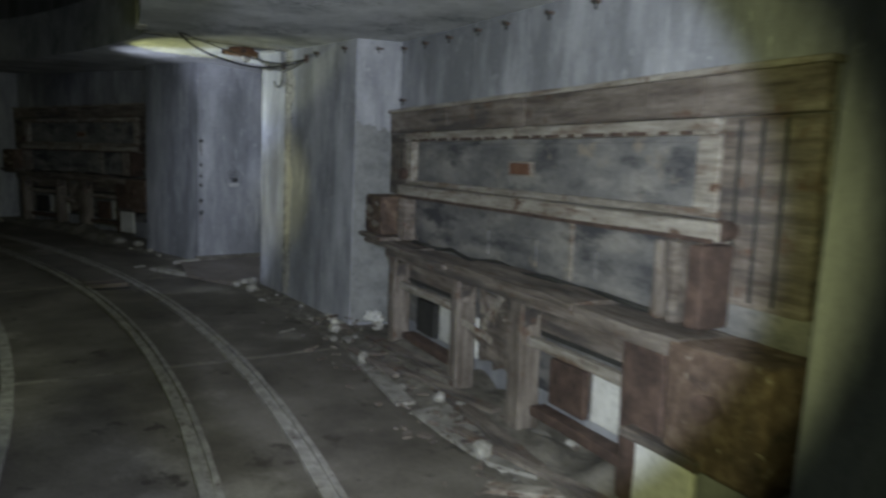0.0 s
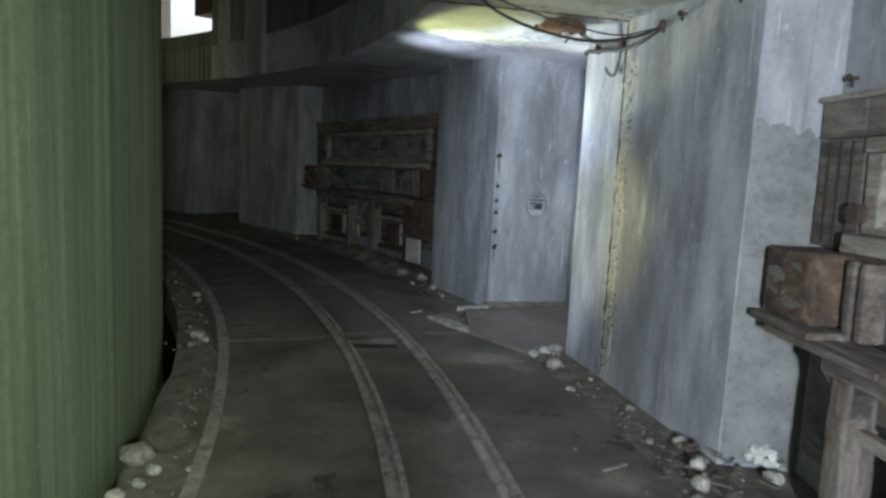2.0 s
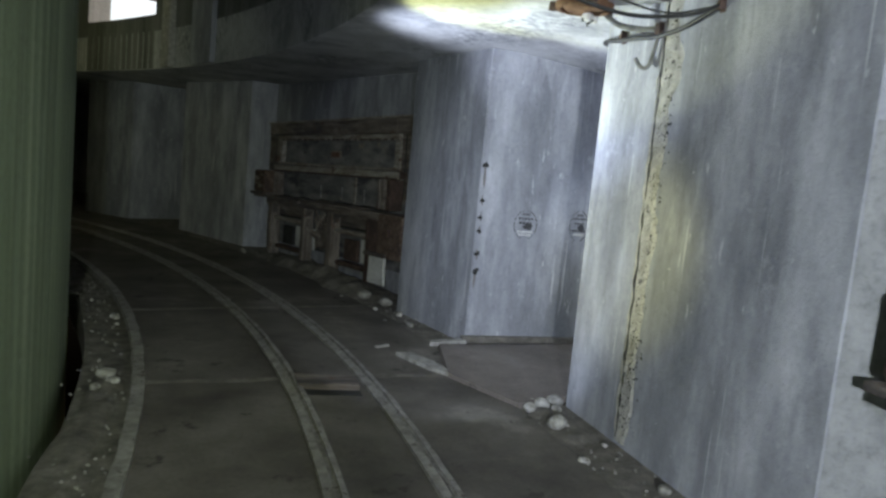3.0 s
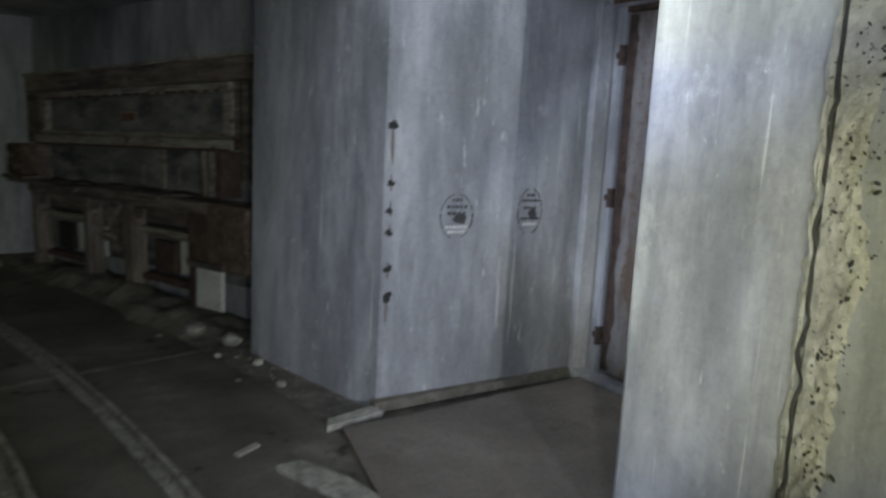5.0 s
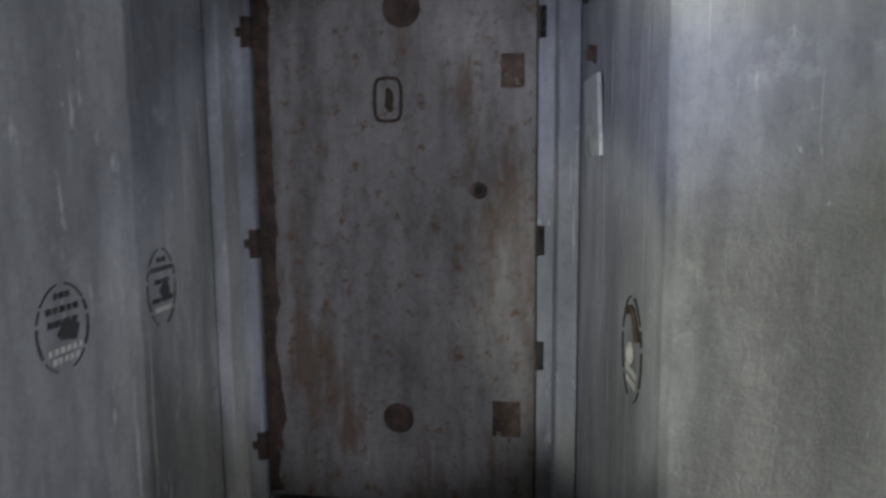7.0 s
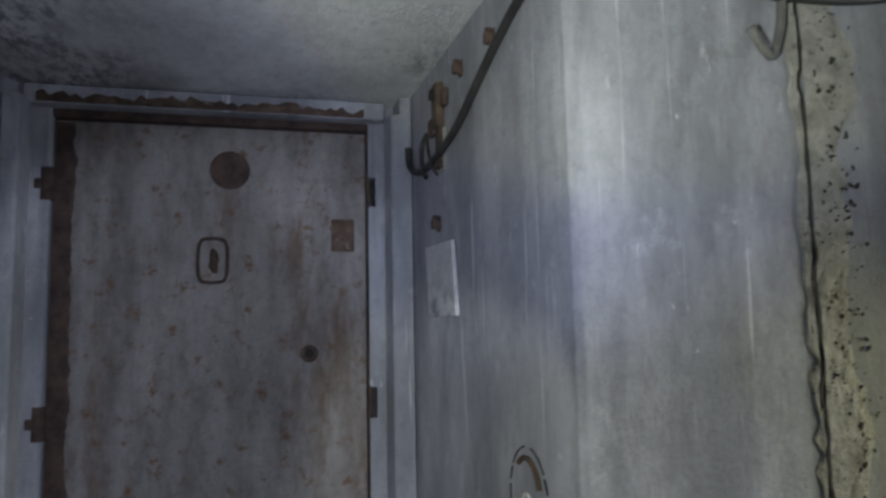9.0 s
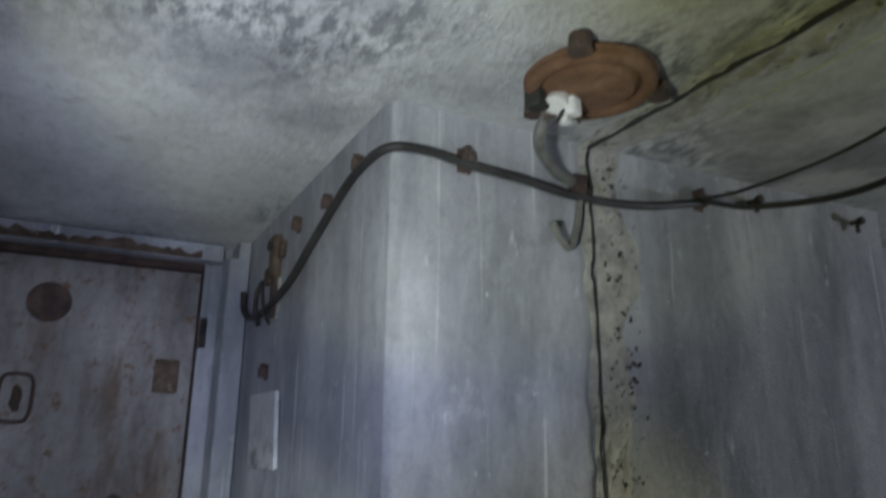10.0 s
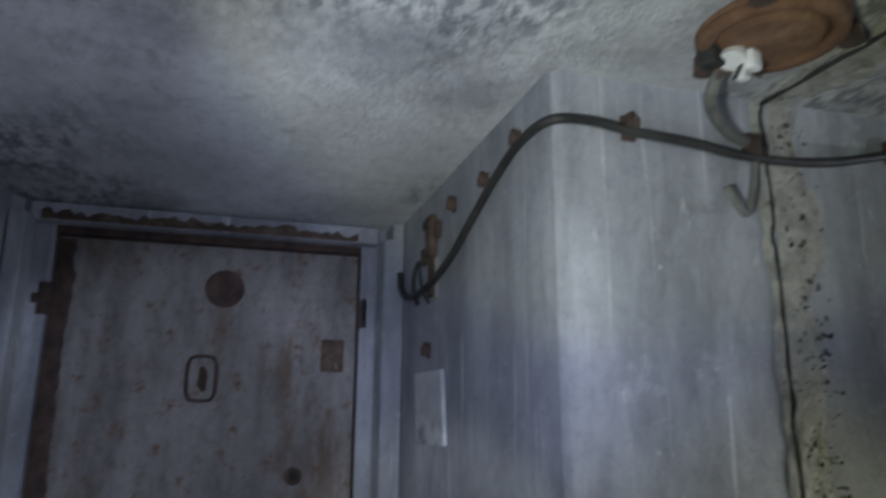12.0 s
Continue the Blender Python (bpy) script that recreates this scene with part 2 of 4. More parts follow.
def put_box(bm, x0, x1, y0, y1, z0, z1, bevel=0.006, m=None):
    made = bmesh.ops.create_cube(bm, size=1.0)["verts"]
    fit = Matrix.Translation(((x0 + x1) / 2, (y0 + y1) / 2, (z0 + z1) / 2)) @ Matrix.Diagonal((x1 - x0, y1 - y0, z1 - z0, 1))
    bmesh.ops.transform(bm, matrix=(m or Matrix()) @ fit, verts=made)
    if bevel:
        edges = list({e for v in made for e in v.link_edges})
        bmesh.ops.bevel(bm, geom=edges, offset=bevel, segments=2, profile=0.5, affect="EDGES")
    return bm


def box(*args, **kw):
    return put_box(bmesh.new(), *args, **kw)


def prism(points, z0, z1, bevel=0.0):
    bm = bmesh.new()
    low = [bm.verts.new((x, y, z0)) for x, y in points]
    high = [bm.verts.new((x, y, z1)) for x, y in points]
    bm.faces.new(low[::-1])
    bm.faces.new(high)
    n = len(points)
    for q in range(n):
        bm.faces.new((low[q], low[(q + 1) % n], high[(q + 1) % n], high[q]))
    if bevel:
        edges = [e for e in bm.edges if abs(e.verts[0].co.z - e.verts[1].co.z) > 0.1]
        bmesh.ops.bevel(bm, geom=edges, offset=bevel, segments=3, profile=0.5, affect="EDGES")
    return bm


def slab_edge(a):
    """How far the slab's inner edge leaves its usual radius: it steps at the joint."""
    return -0.1 - 0.05 * min(-a, 5.0) if a < 0 else 0.02 + 0.012 * min(a, 15.0)


def sweep(profile, a0, a1, n, wobble=0.0, seed=1, shift=None):
    """A closed profile of (radius, height) turned round the gallery's axis; shift moves its radii below 17."""
    bm = bmesh.new()
    rows = []
    rnd = random.Random(seed)
    for q in range(n + 1):
        a = a0 + (a1 - a0) * q / n
        d = shift(a) if shift else 0.0
        rows.append([bm.verts.new(ring(r + (d if r < 17 else 0) + rnd.uniform(-wobble, wobble), a, z + rnd.uniform(-wobble, wobble))) for r, z in profile])
    k = len(profile)
    for q in range(n):
        for e in range(k):
            bm.faces.new((rows[q][e], rows[q][(e + 1) % k], rows[q + 1][(e + 1) % k], rows[q + 1][e]))
    bm.faces.new(rows[0])
    bm.faces.new(rows[-1][::-1])
    return bm


def tube(points, radius, sides=8, steps=6, bm=None):
    """A round cord through points, smoothed."""
    bm = bm or bmesh.new()
    p = [Vector(q) for q in points]
    p = [2 * p[0] - p[1]] + p + [2 * p[-1] - p[-2]]
    line = []
    for q in range(1, len(p) - 2):
        for e in range(steps):
            t = e / steps
            a, b, c, d = p[q - 1], p[q], p[q + 1], p[q + 2]
            line.append(0.5 * (2 * b + (c - a) * t + (2 * a - 5 * b + 4 * c - d) * t * t + (3 * b - a - 3 * c + d) * t ** 3))
    line.append(p[-2])
    rings = []
    for q, at in enumerate(line):
        way = (line[min(q + 1, len(line) - 1)] - line[max(q - 1, 0)]).normalized()
        side = way.cross(Vector((0.13, 0.31, 0.94))).normalized()
        up = side.cross(way)
        rings.append([bm.verts.new(at + radius * (math.cos(2 * math.pi * e / sides) * side + math.sin(2 * math.pi * e / sides) * up)) for e in range(sides)])
    for q in range(len(rings) - 1):
        for e in range(sides):
            bm.faces.new((rings[q][e], rings[q][(e + 1) % sides], rings[q + 1][(e + 1) % sides], rings[q + 1][e]))
    bm.faces.new(rings[0][::-1])
    bm.faces.new(rings[-1])
    return bm


def cone(bm, r0, r1, h, m, sides=20):
    bmesh.ops.create_cone(bm, cap_ends=True, segments=sides, radius1=r0, radius2=r1, depth=h, matrix=m)
    return bm


def lump(radius, seed, flat=0.7, cuts=2, rough=0.3):
    """An uneven stone."""
    bm = bmesh.new()
    bmesh.ops.create_icosphere(bm, subdivisions=cuts, radius=radius)
    off = Vector((seed * 3.7, seed * 1.3, seed * 2.1))
    for v in bm.verts:
        v.co *= 1 + rough * noise.noise(v.co / radius * 0.9 + off) + 0.5 * rough * noise.noise(v.co / radius * 2.3 + off)
        v.co.z *= flat
    return bm

# ---- the large structure ----
thing("floor", sweep([(14.4, 0.0), (16.52, 0.0), (16.52, -0.3), (14.4, -0.3)], -45, 75, 120), FLOOR, "dark damp concrete gallery floor", "floor", kind="structure")
thing("floor", sweep([(14.12, -0.02), (14.4, -0.02), (14.4, -0.3), (14.12, -0.3)], -45, 75, 120), DIRT, "dirt-covered concrete edge beside the round wall", "floor", kind="structure")
thing("floor", sweep([(16.52, -0.02), (21.0, -0.02), (21.0, -0.3), (16.52, -0.3)], -45, 75, 120), DIRT, "dusty concrete floor strip before the outer wall", "floor", kind="structure")
thing("wall_inner", sweep([(14.01, -0.6), (14.01, 5.0), (13.7, 5.0), (13.7, -0.6)], -45, 75, 900), GREEN, "round green-painted wall with vertical streaks", "wall", kind="structure", smooth=False)
for a0, a1, n in ((-45, -0.02, 150), (0.02, 75, 250)):
    thing("ceiling", sweep([(15.56, CEILING), (21.0, CEILING), (21.0, CEILING + 0.5), (15.56, CEILING + 0.5)], a0, a1, n, shift=slab_edge), CEIL, "low whitish stained concrete ceiling slab", "ceiling", kind="structure")
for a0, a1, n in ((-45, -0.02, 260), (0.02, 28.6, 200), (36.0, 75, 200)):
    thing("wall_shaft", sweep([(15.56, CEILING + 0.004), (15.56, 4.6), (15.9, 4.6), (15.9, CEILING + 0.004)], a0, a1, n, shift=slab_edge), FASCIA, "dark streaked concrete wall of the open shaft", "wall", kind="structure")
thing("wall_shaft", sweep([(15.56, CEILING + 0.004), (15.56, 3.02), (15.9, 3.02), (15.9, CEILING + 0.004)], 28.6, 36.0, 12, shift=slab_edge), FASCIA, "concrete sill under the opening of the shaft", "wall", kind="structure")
thing("pilaster", sweep([(15.5, CEILING + 0.01), (15.5, 4.58), (15.558, 4.58), (15.558, CEILING + 0.01)], 21.8, 24.0, 4, shift=slab_edge), WALL, "pale concrete pilaster on the shaft wall", "pilaster", kind="structure")
thing("pilaster", sweep([(15.48, CEILING + 0.01), (15.48, 4.58), (15.558, 4.58), (15.558, CEILING + 0.01)], 26.3, 27.2, 3, shift=slab_edge), RAWCON, "narrow pale post beside the shaft opening", "pilaster", kind="structure")
thing("lintel", sweep([(15.54, 3.28), (15.54, 3.62), (15.92, 3.62), (15.92, 3.28)], 28.6, 30.6, 4, shift=slab_edge), DARKRUST, "rusty steel box at the shaft opening", "box", kind="structure")
# unseen roof, added to keep the sky out of the shaft
thing("ceiling", sweep([(13.4, 4.6), (16.5, 4.6), (16.5, 4.9), (13.4, 4.9)], -45, 75, 60), FASCIA, "unseen dark concrete roof added to close the shaft", "ceiling", kind="structure")

thing("trim", sweep([(15.55, CEILING - 0.004), (15.62, CEILING - 0.004), (15.62, CEILING + 0.6), (15.55, CEILING + 0.6)], -1.0, -0.03, 16, 0.006, 4, shift=slab_edge), RAWCON, "broken bare concrete corner of the slab", "trim", kind="structure")

# one bay in plan: recess with console, pier, niche with door, pier
P0, ALONG, OUT = Vector((4.112, 6.017)), Vector((-0.1876, -0.982)), Vector((-0.982, 0.1876))


def bay_point(s, d):
    q = P0 + ALONG * s + OUT * d
    return (q.x, q.y)


K1, CREASE, JOINT = (4.13, 6.06), (3.785, 6.2), (3.8, 7.49)
PIERS = {
    "near": [K1, CREASE, (3.8, 7.503), (5.6, 7.473), (5.6, 6.0)],
    "joint": [(3.8, 7.51), (3.8, 8.09), (3.81, 8.108), (3.85, 8.116), (4.93, 8.21), (4.93, 8.25), (5.02, 8.26), (5.02, 8.355), (5.6, 8.355), (5.6, 7.48)],
    "far": [(4.95, 9.55), (3.64, 9.552), (3.36, 10.72), (3.65, 10.85), (5.6, 10.9), (5.6, 9.425), (5.02, 9.425), (5.02, 9.5)],
    "back": [bay_point(-0.05, 0), bay_point(4.0, 0), bay_point(4.0, -0.4), bay_point(-0.05, -0.4)],
}
for bay in (-1, 0, 1):
    for key, plan in PIERS.items():
        ob = thing("wall_outer", prism(plan, -0.05, CEILING + 0.02, {"back": 0.0, "far": 0.012}.get(key, 0.004)), WALL, "blue-grey painted concrete wall with vertical streaks", "wall", kind="structure")
        ob.matrix_world = turned(STEP * bay)
# unseen walls, added to close the gallery behind the piers and at its ends
thing("wall_outer", sweep([(19.6, -0.1), (19.6, CEILING + 0.1), (19.8, CEILING + 0.1), (19.8, -0.1)], -45, 75, 60), WALL, "unseen plain concrete wall added behind the piers", "wall", kind="structure")
for a in (-45, 75):
    p, q = ring(13.5, a), ring(20.0, a)
    w = Vector((q.y - p.y, p.x - q.x)).normalized() * 0.2
    thing("wall_end", prism([(p.x, p.y), (q.x, q.y), (q.x + w.x, q.y + w.y), (p.x + w.x, p.y + w.y)], -0.3, 4.9), FASCIA, "unseen dark concrete wall added to close off the gallery", "wall", kind="structure")

PATCH = material("replastered_wall", [(0.17, 0.175, 0.18), (0.25, 0.256, 0.26), (0.33, 0.335, 0.34)], scale=4, bump=0.4, stain=(0.3, 0.305, 0.31), stain_at=0.55, stain_scale=2.0, spots=(0.42, 0.42, 0.42), spots_at=0.68, spots_scale=11)
bm = bmesh.new()
a, b = Vector((*CREASE, 0)), Vector((*K1, 0))
side = Vector((a.y - b.y, b.x - a.x, 0)).normalized() * -0.004
cols = []
for q in range(25):
    p = a.lerp(b, 0.02 + 0.965 * q / 24) + (side if side.y < 0 else -side)
    top = 1.66 - 0.09 * q / 24 + 0.05 * noise.noise((q * 0.35, 4.0, 0.0)) + 0.02 * noise.noise((q * 1.3, 7.0, 0.0))
    cols.append([bm.verts.new((p.x, p.y, z)) for z in (0.0, 0.8, top)])
for c, d in zip(cols, cols[1:]):
    for e in range(2):
        bm.faces.new((c[e], d[e], d[e + 1], c[e + 1]))
thing("trim", bm, PATCH, "darker replastered patch on the pier beside the recess", "plaster", kind="structure")

# rails
for r in (15.265, 15.745):
    thing("rail", sweep([(r - 0.05, -0.02), (r - 0.05, 0.018), (r - 0.008, 0.022), (r - 0.008, 0.004), (r + 0.02, 0.004), (r + 0.02, 0.022), (r + 0.05, 0.018), (r + 0.05, -0.02)], -40, 72, 220, 0.003, int(r * 10)), RAILS, "worn grooved steel rail let into the floor", "rail", "curved floor rails", "structure")
thing("kerb", sweep([(14.395, -0.05), (14.395, 0.03), (14.46, 0.03), (14.46, -0.05)], -40, 72, 220, 0.004, 5), RAILS, "narrow worn concrete kerb along the floor", "kerb", kind="structure")

for deg, w in ((4.7, 0.045), (-6.0, 0.03), (12.2, 0.03)):
    a, b = ring(14.45, deg), ring(16.5, deg)
    n = Vector((a.y - b.y, b.x - a.x, 0)).normalized() * w
    pts = [a.lerp(b, q / 12) + n * (0.6 * noise.noise((q * 0.9, deg, 0.0))) for q in range(13)] + [b.lerp(a, q / 12) + n * (1.3 + 0.8 * noise.noise((q * 0.8, deg, 5.0))) for q in range(13)]
    thing("floor_joint", prism([(p.x, p.y) for p in pts], -0.01, 0.003), DIRT, "dusty joint across the floor", "joint", kind="structure")

# raw, broken edges along the expansion joint
def ragged(length, width, seed, step=0.035, lift=0.004):
    """A strip of broken concrete along +z, with an uneven outline and relief; its clean edge is at x = 0."""
    bm = bmesh.new()
    rnd = random.Random(seed)
    rows = []
    n = int(length / step)
    for q in range(n + 1):
        z = length * q / n
        far = width * (0.55 + 0.75 * abs(noise.noise((seed, z * 2.3, 0.0)))) + rnd.uniform(-0.012, 0.012)
        rows.append([bm.verts.new((far * e / 5, -(0.002 if e == 5 else lift + rnd.uniform(0, 0.007)), z)) for e in range(6)])
    for q in range(n):
        for e in range(5):
            bm.faces.new((rows[q][e], rows[q][e + 1], rows[q + 1][e + 1], rows[q + 1][e]))
    return bm


strip = thing("trim", ragged(2.29, 0.15, 3), RAWCON, "broken bare concrete edge along the wall joint", "trim", kind="structure")
strip.matrix_world = Matrix.Translation((3.8, 7.5, 0.0)) @ Matrix.Rotation(radians(-90), 4, "Z")
strip = thing("trim", ragged(2.29, 0.03, 7), RAWCON, "broken bare concrete edge along the wall joint", "trim", kind="structure")
strip.matrix_world = Matrix(((0, 1, 0, 3.8), (1, 0, 0, 7.513), (0, 0, 1, 0), (0, 0, 0, 1)))
JA, JB = Vector((2.5, 7.47, 0)), Vector((3.8, 7.5, 0))
JWAY = (JB - JA).normalized()
for seed, width, sign in ((11, 0.13, -1), (13, 0.06, 1)):
    side = Vector((-JWAY.y, JWAY.x, 0)) * sign
    strip = thing("trim", ragged((JB - JA).length, width, seed), RAWCON, "broken bare concrete edge along the ceiling joint", "trim", kind="structure")
    strip.matrix_world = Matrix(((side.x, 0, JWAY.x, JA.x), (side.y, 0, JWAY.y, JA.y), (0, 1, 0, CEILING - 0.001), (0, 0, 0, 1)))

# pits where pebbles have fallen out of the joint, their shade painted as dark lumps
rnd = random.Random(21)
bm = bmesh.new()
for q in range(300):
    z = rnd.uniform(0.05, 2.25)
    y = 7.485 - abs(rnd.gauss(0.06, 0.035))
    r = rnd.choice((0.002, 0.003, 0.004, 0.006))
    bmesh.ops.create_icosphere(bm, subdivisions=1, radius=r, matrix=Matrix.Translation((3.791, y, z)) @ Matrix.Rotation(rnd.uniform(0, 3), 4, "X") @ Matrix.Diagonal((0.5, rnd.uniform(0.5, 2.2), rnd.uniform(0.5, 1.2), 1)))
thing("trim", bm, DARKVOID, "dark pits in the broken wall joint", "trim", kind="stuff")

thing("trim", tube([(3.797, 7.507 + 0.02 * noise.noise((q * 0.4, 9.0, 0.0)) + 0.009 * noise.noise((q * 1.3, 5.0, 0.0)), 0.02 + 2.26 * q / 70) for q in range(71)], 0.0075, 5, 2), DARKVOID, "black crack along the wall joint", "trim", kind="structure")
# crack of the joint along the ceiling
thing("trim", tube([JA.lerp(JB, q / 16) + Vector((0, 0.014 * noise.noise((q * 0.7, 2.0, 0.0)), CEILING - 0.004)) for q in range(17)], 0.011, 6, 3), DARKVOID, "black crack along the ceiling joint", "trim", kind="structure")

# ---- the niche: floor plate, threshold, door ----
thing("floor_plate", prism([(3.2, 8.6), (3.45, 8.02), (3.82, 8.13), (4.9, 8.22), (4.9, 9.42), (3.7, 9.34), (3.36, 9.34)], -0.01, 0.03, 0.01), SLAB, "dusty brown concrete slab before the steel door", "floor slab", kind="structure")
thing("threshold", box(4.89, 5.0, 8.27, 9.5, 0.0, 0.055, 0.012), WALL, "chipped painted concrete door sill", "threshold", kind="structure")
thing("skirting", prism([(3.6, 9.49), (4.2, 9.5), (4.9, 9.515), (4.9, 9.546), (3.6, 9.546)], 0.0, 0.05, 0.0), DIRT, "crumbled mortar edge at the wall's foot", "trim", kind="structure")
# the niche's ceiling falls towards the door
bm = bmesh.new()
low = [bm.verts.new(p) for p in ((3.82, 8.1, CEILING + 0.003), (5.05, 8.225, 2.185), (5.05, 9.56, 2.185), (3.82, 9.56, CEILING + 0.003))]
high = [bm.verts.new((v.co.x, v.co.y, CEILING + 0.06)) for v in low]
bm.faces.new(low), bm.faces.new(high[::-1])
for q in range(4):
    bm.faces.new((low[q], low[(q + 1) % 4], high[(q + 1) % 4], high[q]))
thing("ceiling", bm, CEIL, "mould-stained sloping ceiling of the niche", "ceiling", kind="structure")
thing("lintel", box(4.96, 5.045, 8.3, 9.5, 2.12, 2.184, 0.005), WALL, "rust-stained concrete lintel over the door", "lintel", kind="structure")

rust = thing("trim", ragged(1.08, 0.045, 23, 0.02), RUSTY, "rust stain along the lintel over the door", "rust", kind="structure")
rust.matrix_world = Matrix(((0, 1, 0, 4.958), (0, 0, 1, 8.38), (1, 0, 0, 2.121), (0, 0, 0, 1)))


def worn_strip():
    """A rust-eaten strip with an uneven inner edge."""
    bm = bmesh.new()
    rows = []
    for q in range(61):
        z = 0.02 + 2.02 * q / 60
        y = 0.455 + 0.035 * noise.noise((z * 4.0, 1.0, 0.0)) + 0.015 * noise.noise((z * 17.0, 2.0, 0.0))
        rows.append([bm.verts.new(p) for p in ((-0.004, 0.516, z), (-0.004, y + 0.01, z), (0.0, y, z))])
    for a, b in zip(rows, rows[1:]):
        for e in range(2):
            bm.faces.new((a[e], a[e + 1], b[e + 1], b[e]))
    return bm


def build_door():
    m = Matrix.Translation((5.055, 8.905, 0.04))
    door = holder("steel_door", m, "closed grey steel door with rust and flaking paint", "door")
    leaf = part("leaf", box(0.0, 0.06, -0.545, 0.52, 0.0, 2.05, 0.006), DOORPAINT, door)
    for y0, y1, z0, z1 in ((-0.58, -0.547, 0.0, 2.09), (0.522, 0.575, 0.0, 2.09), (-0.547, 0.522, 2.052, 2.09)):
        part("frame", box(-0.03, 0.03, y0, y1, z0, z1, 0.006), DARKRUST, door, "rusty steel door frame")
    bm = worn_strip()
    part("edge_strip", bm, DARKRUST, door, "rust-eaten strip along the hinges")
    for z in (0.22, 1.03, 1.82):
        bm = cone(bmesh.new(), 0.022, 0.022, 0.11, Matrix.Translation((-0.025, 0.53, z)), 14)
        put_box(bm, -0.016, -0.004, 0.45, 0.53, z - 0.022, z + 0.022, 0.006)
        put_box(bm, -0.04, -0.02, 0.53, 0.57, z - 0.018, z + 0.018, 0.006)
        part("hinge", bm, DARKRUST, door, "rusty strap hinge")
    turn = Matrix.Rotation(radians(90), 4, "Y")
    for y, z, r in ((-0.055, 1.89, 0.07), (-0.02, 0.35, 0.06)):
        bm = cone(bmesh.new(), r, r * 0.8, 0.012, Matrix.Translation((-0.005, y, z)) @ turn, 26)
        cone(bm, 0.02, 0.014, 0.03, Matrix.Translation((-0.018, y, z)) @ turn, 12)
        part("boss", bm, DARKRUST, door, "round rusty boss")
    bm = tube([(-0.012, math.copysign(0.05 * abs(math.cos(q * math.pi / 8)) ** 0.45, math.cos(q * math.pi / 8)), 1.565 + math.copysign(0.078 * abs(math.sin(q * math.pi / 8)) ** 0.6, math.sin(q * math.pi / 8))) for q in range(17)], 0.0065, 6, 3)
    part("pull_ring", bm, DARKRUST, door, "oval rusty pull ring")
    part("pull_plate", lump(0.5, 6.0, 1.0, 2, 0.6), RUSTY, door, "rust-eaten plate in the ring").matrix_local = Matrix.Translation((0.0, 0.0, 1.565)) @ Matrix.Diagonal((0.008, 0.045, 0.075, 1))
    for y0, y1, z0, z1 in ((-0.5, -0.415, 1.6, 1.72), (-0.49, -0.385, 0.29, 0.43)):
        part("lock_plate", box(-0.008, 0.0, y0, y1, z0, z1, 0.004), RUSTY, door, "square rusty plate")
    bm = cone(bmesh.new(), 0.032, 0.026, 0.008, Matrix.Translation((-0.003, -0.335, 1.23)) @ turn, 18)
    part("keyhole_rose", bm, RUSTY, door)
    bm = cone(bmesh.new(), 0.016, 0.016, 0.006, Matrix.Translation((-0.008, -0.335, 1.23)) @ turn, 14)
    part("keyhole", bm, DARKVOID, door)
    for z in (0.62, 1.05, 1.82):
        part("catch", box(-0.035, 0.0, -0.582, -0.547, z - 0.06, z + 0.06, 0.005), RUSTY, door, "rusty catch on the frame")
    return door


door = build_door()
copy_thing(door, turned(STEP) @ door.matrix_world)
for plan in ([(4.9, 8.213), (5.0, 8.225), (5.0, 8.3), (4.92, 8.285)], [(4.9, 9.49), (5.0, 9.48), (5.0, 9.545), (4.9, 9.545)]):
    thing("door_jamb", prism(plan, 0.03, 2.13, 0.008), WALL, "pale painted concrete door jamb", "jamb", kind="structure")

# ---- stencils on the walls ----
def stencil(m, w, h, rows, outline, label):
    """Faded stencilled marks: an oval outline and rows of short bars, and a plugged hole."""
    rnd = random.Random(int(w * 1000))
    mark = holder("wall_stencil", m, label, "stencil")
    if outline:
        for side in (-1, 1):
            for first, last in ((-72, -40), (-33, 8), (14, 31), (36, 80)):
                pts = [(side * w / 2 * math.cos(a) * rnd.uniform(0.97, 1.0), 0.0, h / 2 * math.sin(a)) for a in (radians(first + (last - first) * q / 5) for q in range(6))]
                part("outline", tube(pts, rnd.uniform(0.0018, 0.0036), 6, 3), INK, mark)
    for z, half, count in rows:
        for q in range(count):
            x = -half + 2 * half * (q + 0.5) / count
            k = half / count * rnd.uniform(0.5, 0.8)
            part("bar", box(x - k, x + k, -0.0025, 0.0, z - 0.008, z + 0.008, 0.0), WHITEISH if outline and z < -0.04 else INK, mark)
    return mark


wall_left = Matrix(((1, 0, 0, 0), (0, 1, 0, 9.548), (0, 0, 1, 0), (0, 0, 0, 1)))
mark = stencil(wall_left @ Matrix.Translation((4.06, 0, 0.965)), 0.2, 0.23, [(0.085, 0.035, 3), (0.05, 0.065, 5), (0.015, 0.06, 4), (-0.055, 0.07, 6), (-0.08, 0.055, 5)], True, "oval black stencil of unreadable marks on the wall")
bm = lump(0.5, 5, 1.0, 2, 0.6)
part("smudge", bm, INK, mark, "dark plugged hole").matrix_local = Matrix.Translation((0.03, 0.0, -0.015)) @ Matrix.Diagonal((0.085, 0.008, 0.06, 1))
mark = stencil(wall_left @ Matrix.Translation((4.54, 0, 0.985)), 0.17, 0.25, [(0.09, 0.03, 2), (0.06, 0.065, 6), (0.02, 0.045, 4), (-0.039, 0.065, 5), (-0.07, 0.05, 4)], True, "small black oval stencil of unreadable marks on the wall")
part("smudge", lump(0.5, 9, 1.0, 2, 0.6), INK, mark, "dark plugged hole").matrix_local = Matrix.Translation((0.02, 0.0, -0.015)) @ Matrix.Diagonal((0.06, 0.008, 0.06, 1))
RIGHT = Vector((1.08, 0.094, 0)).normalized()
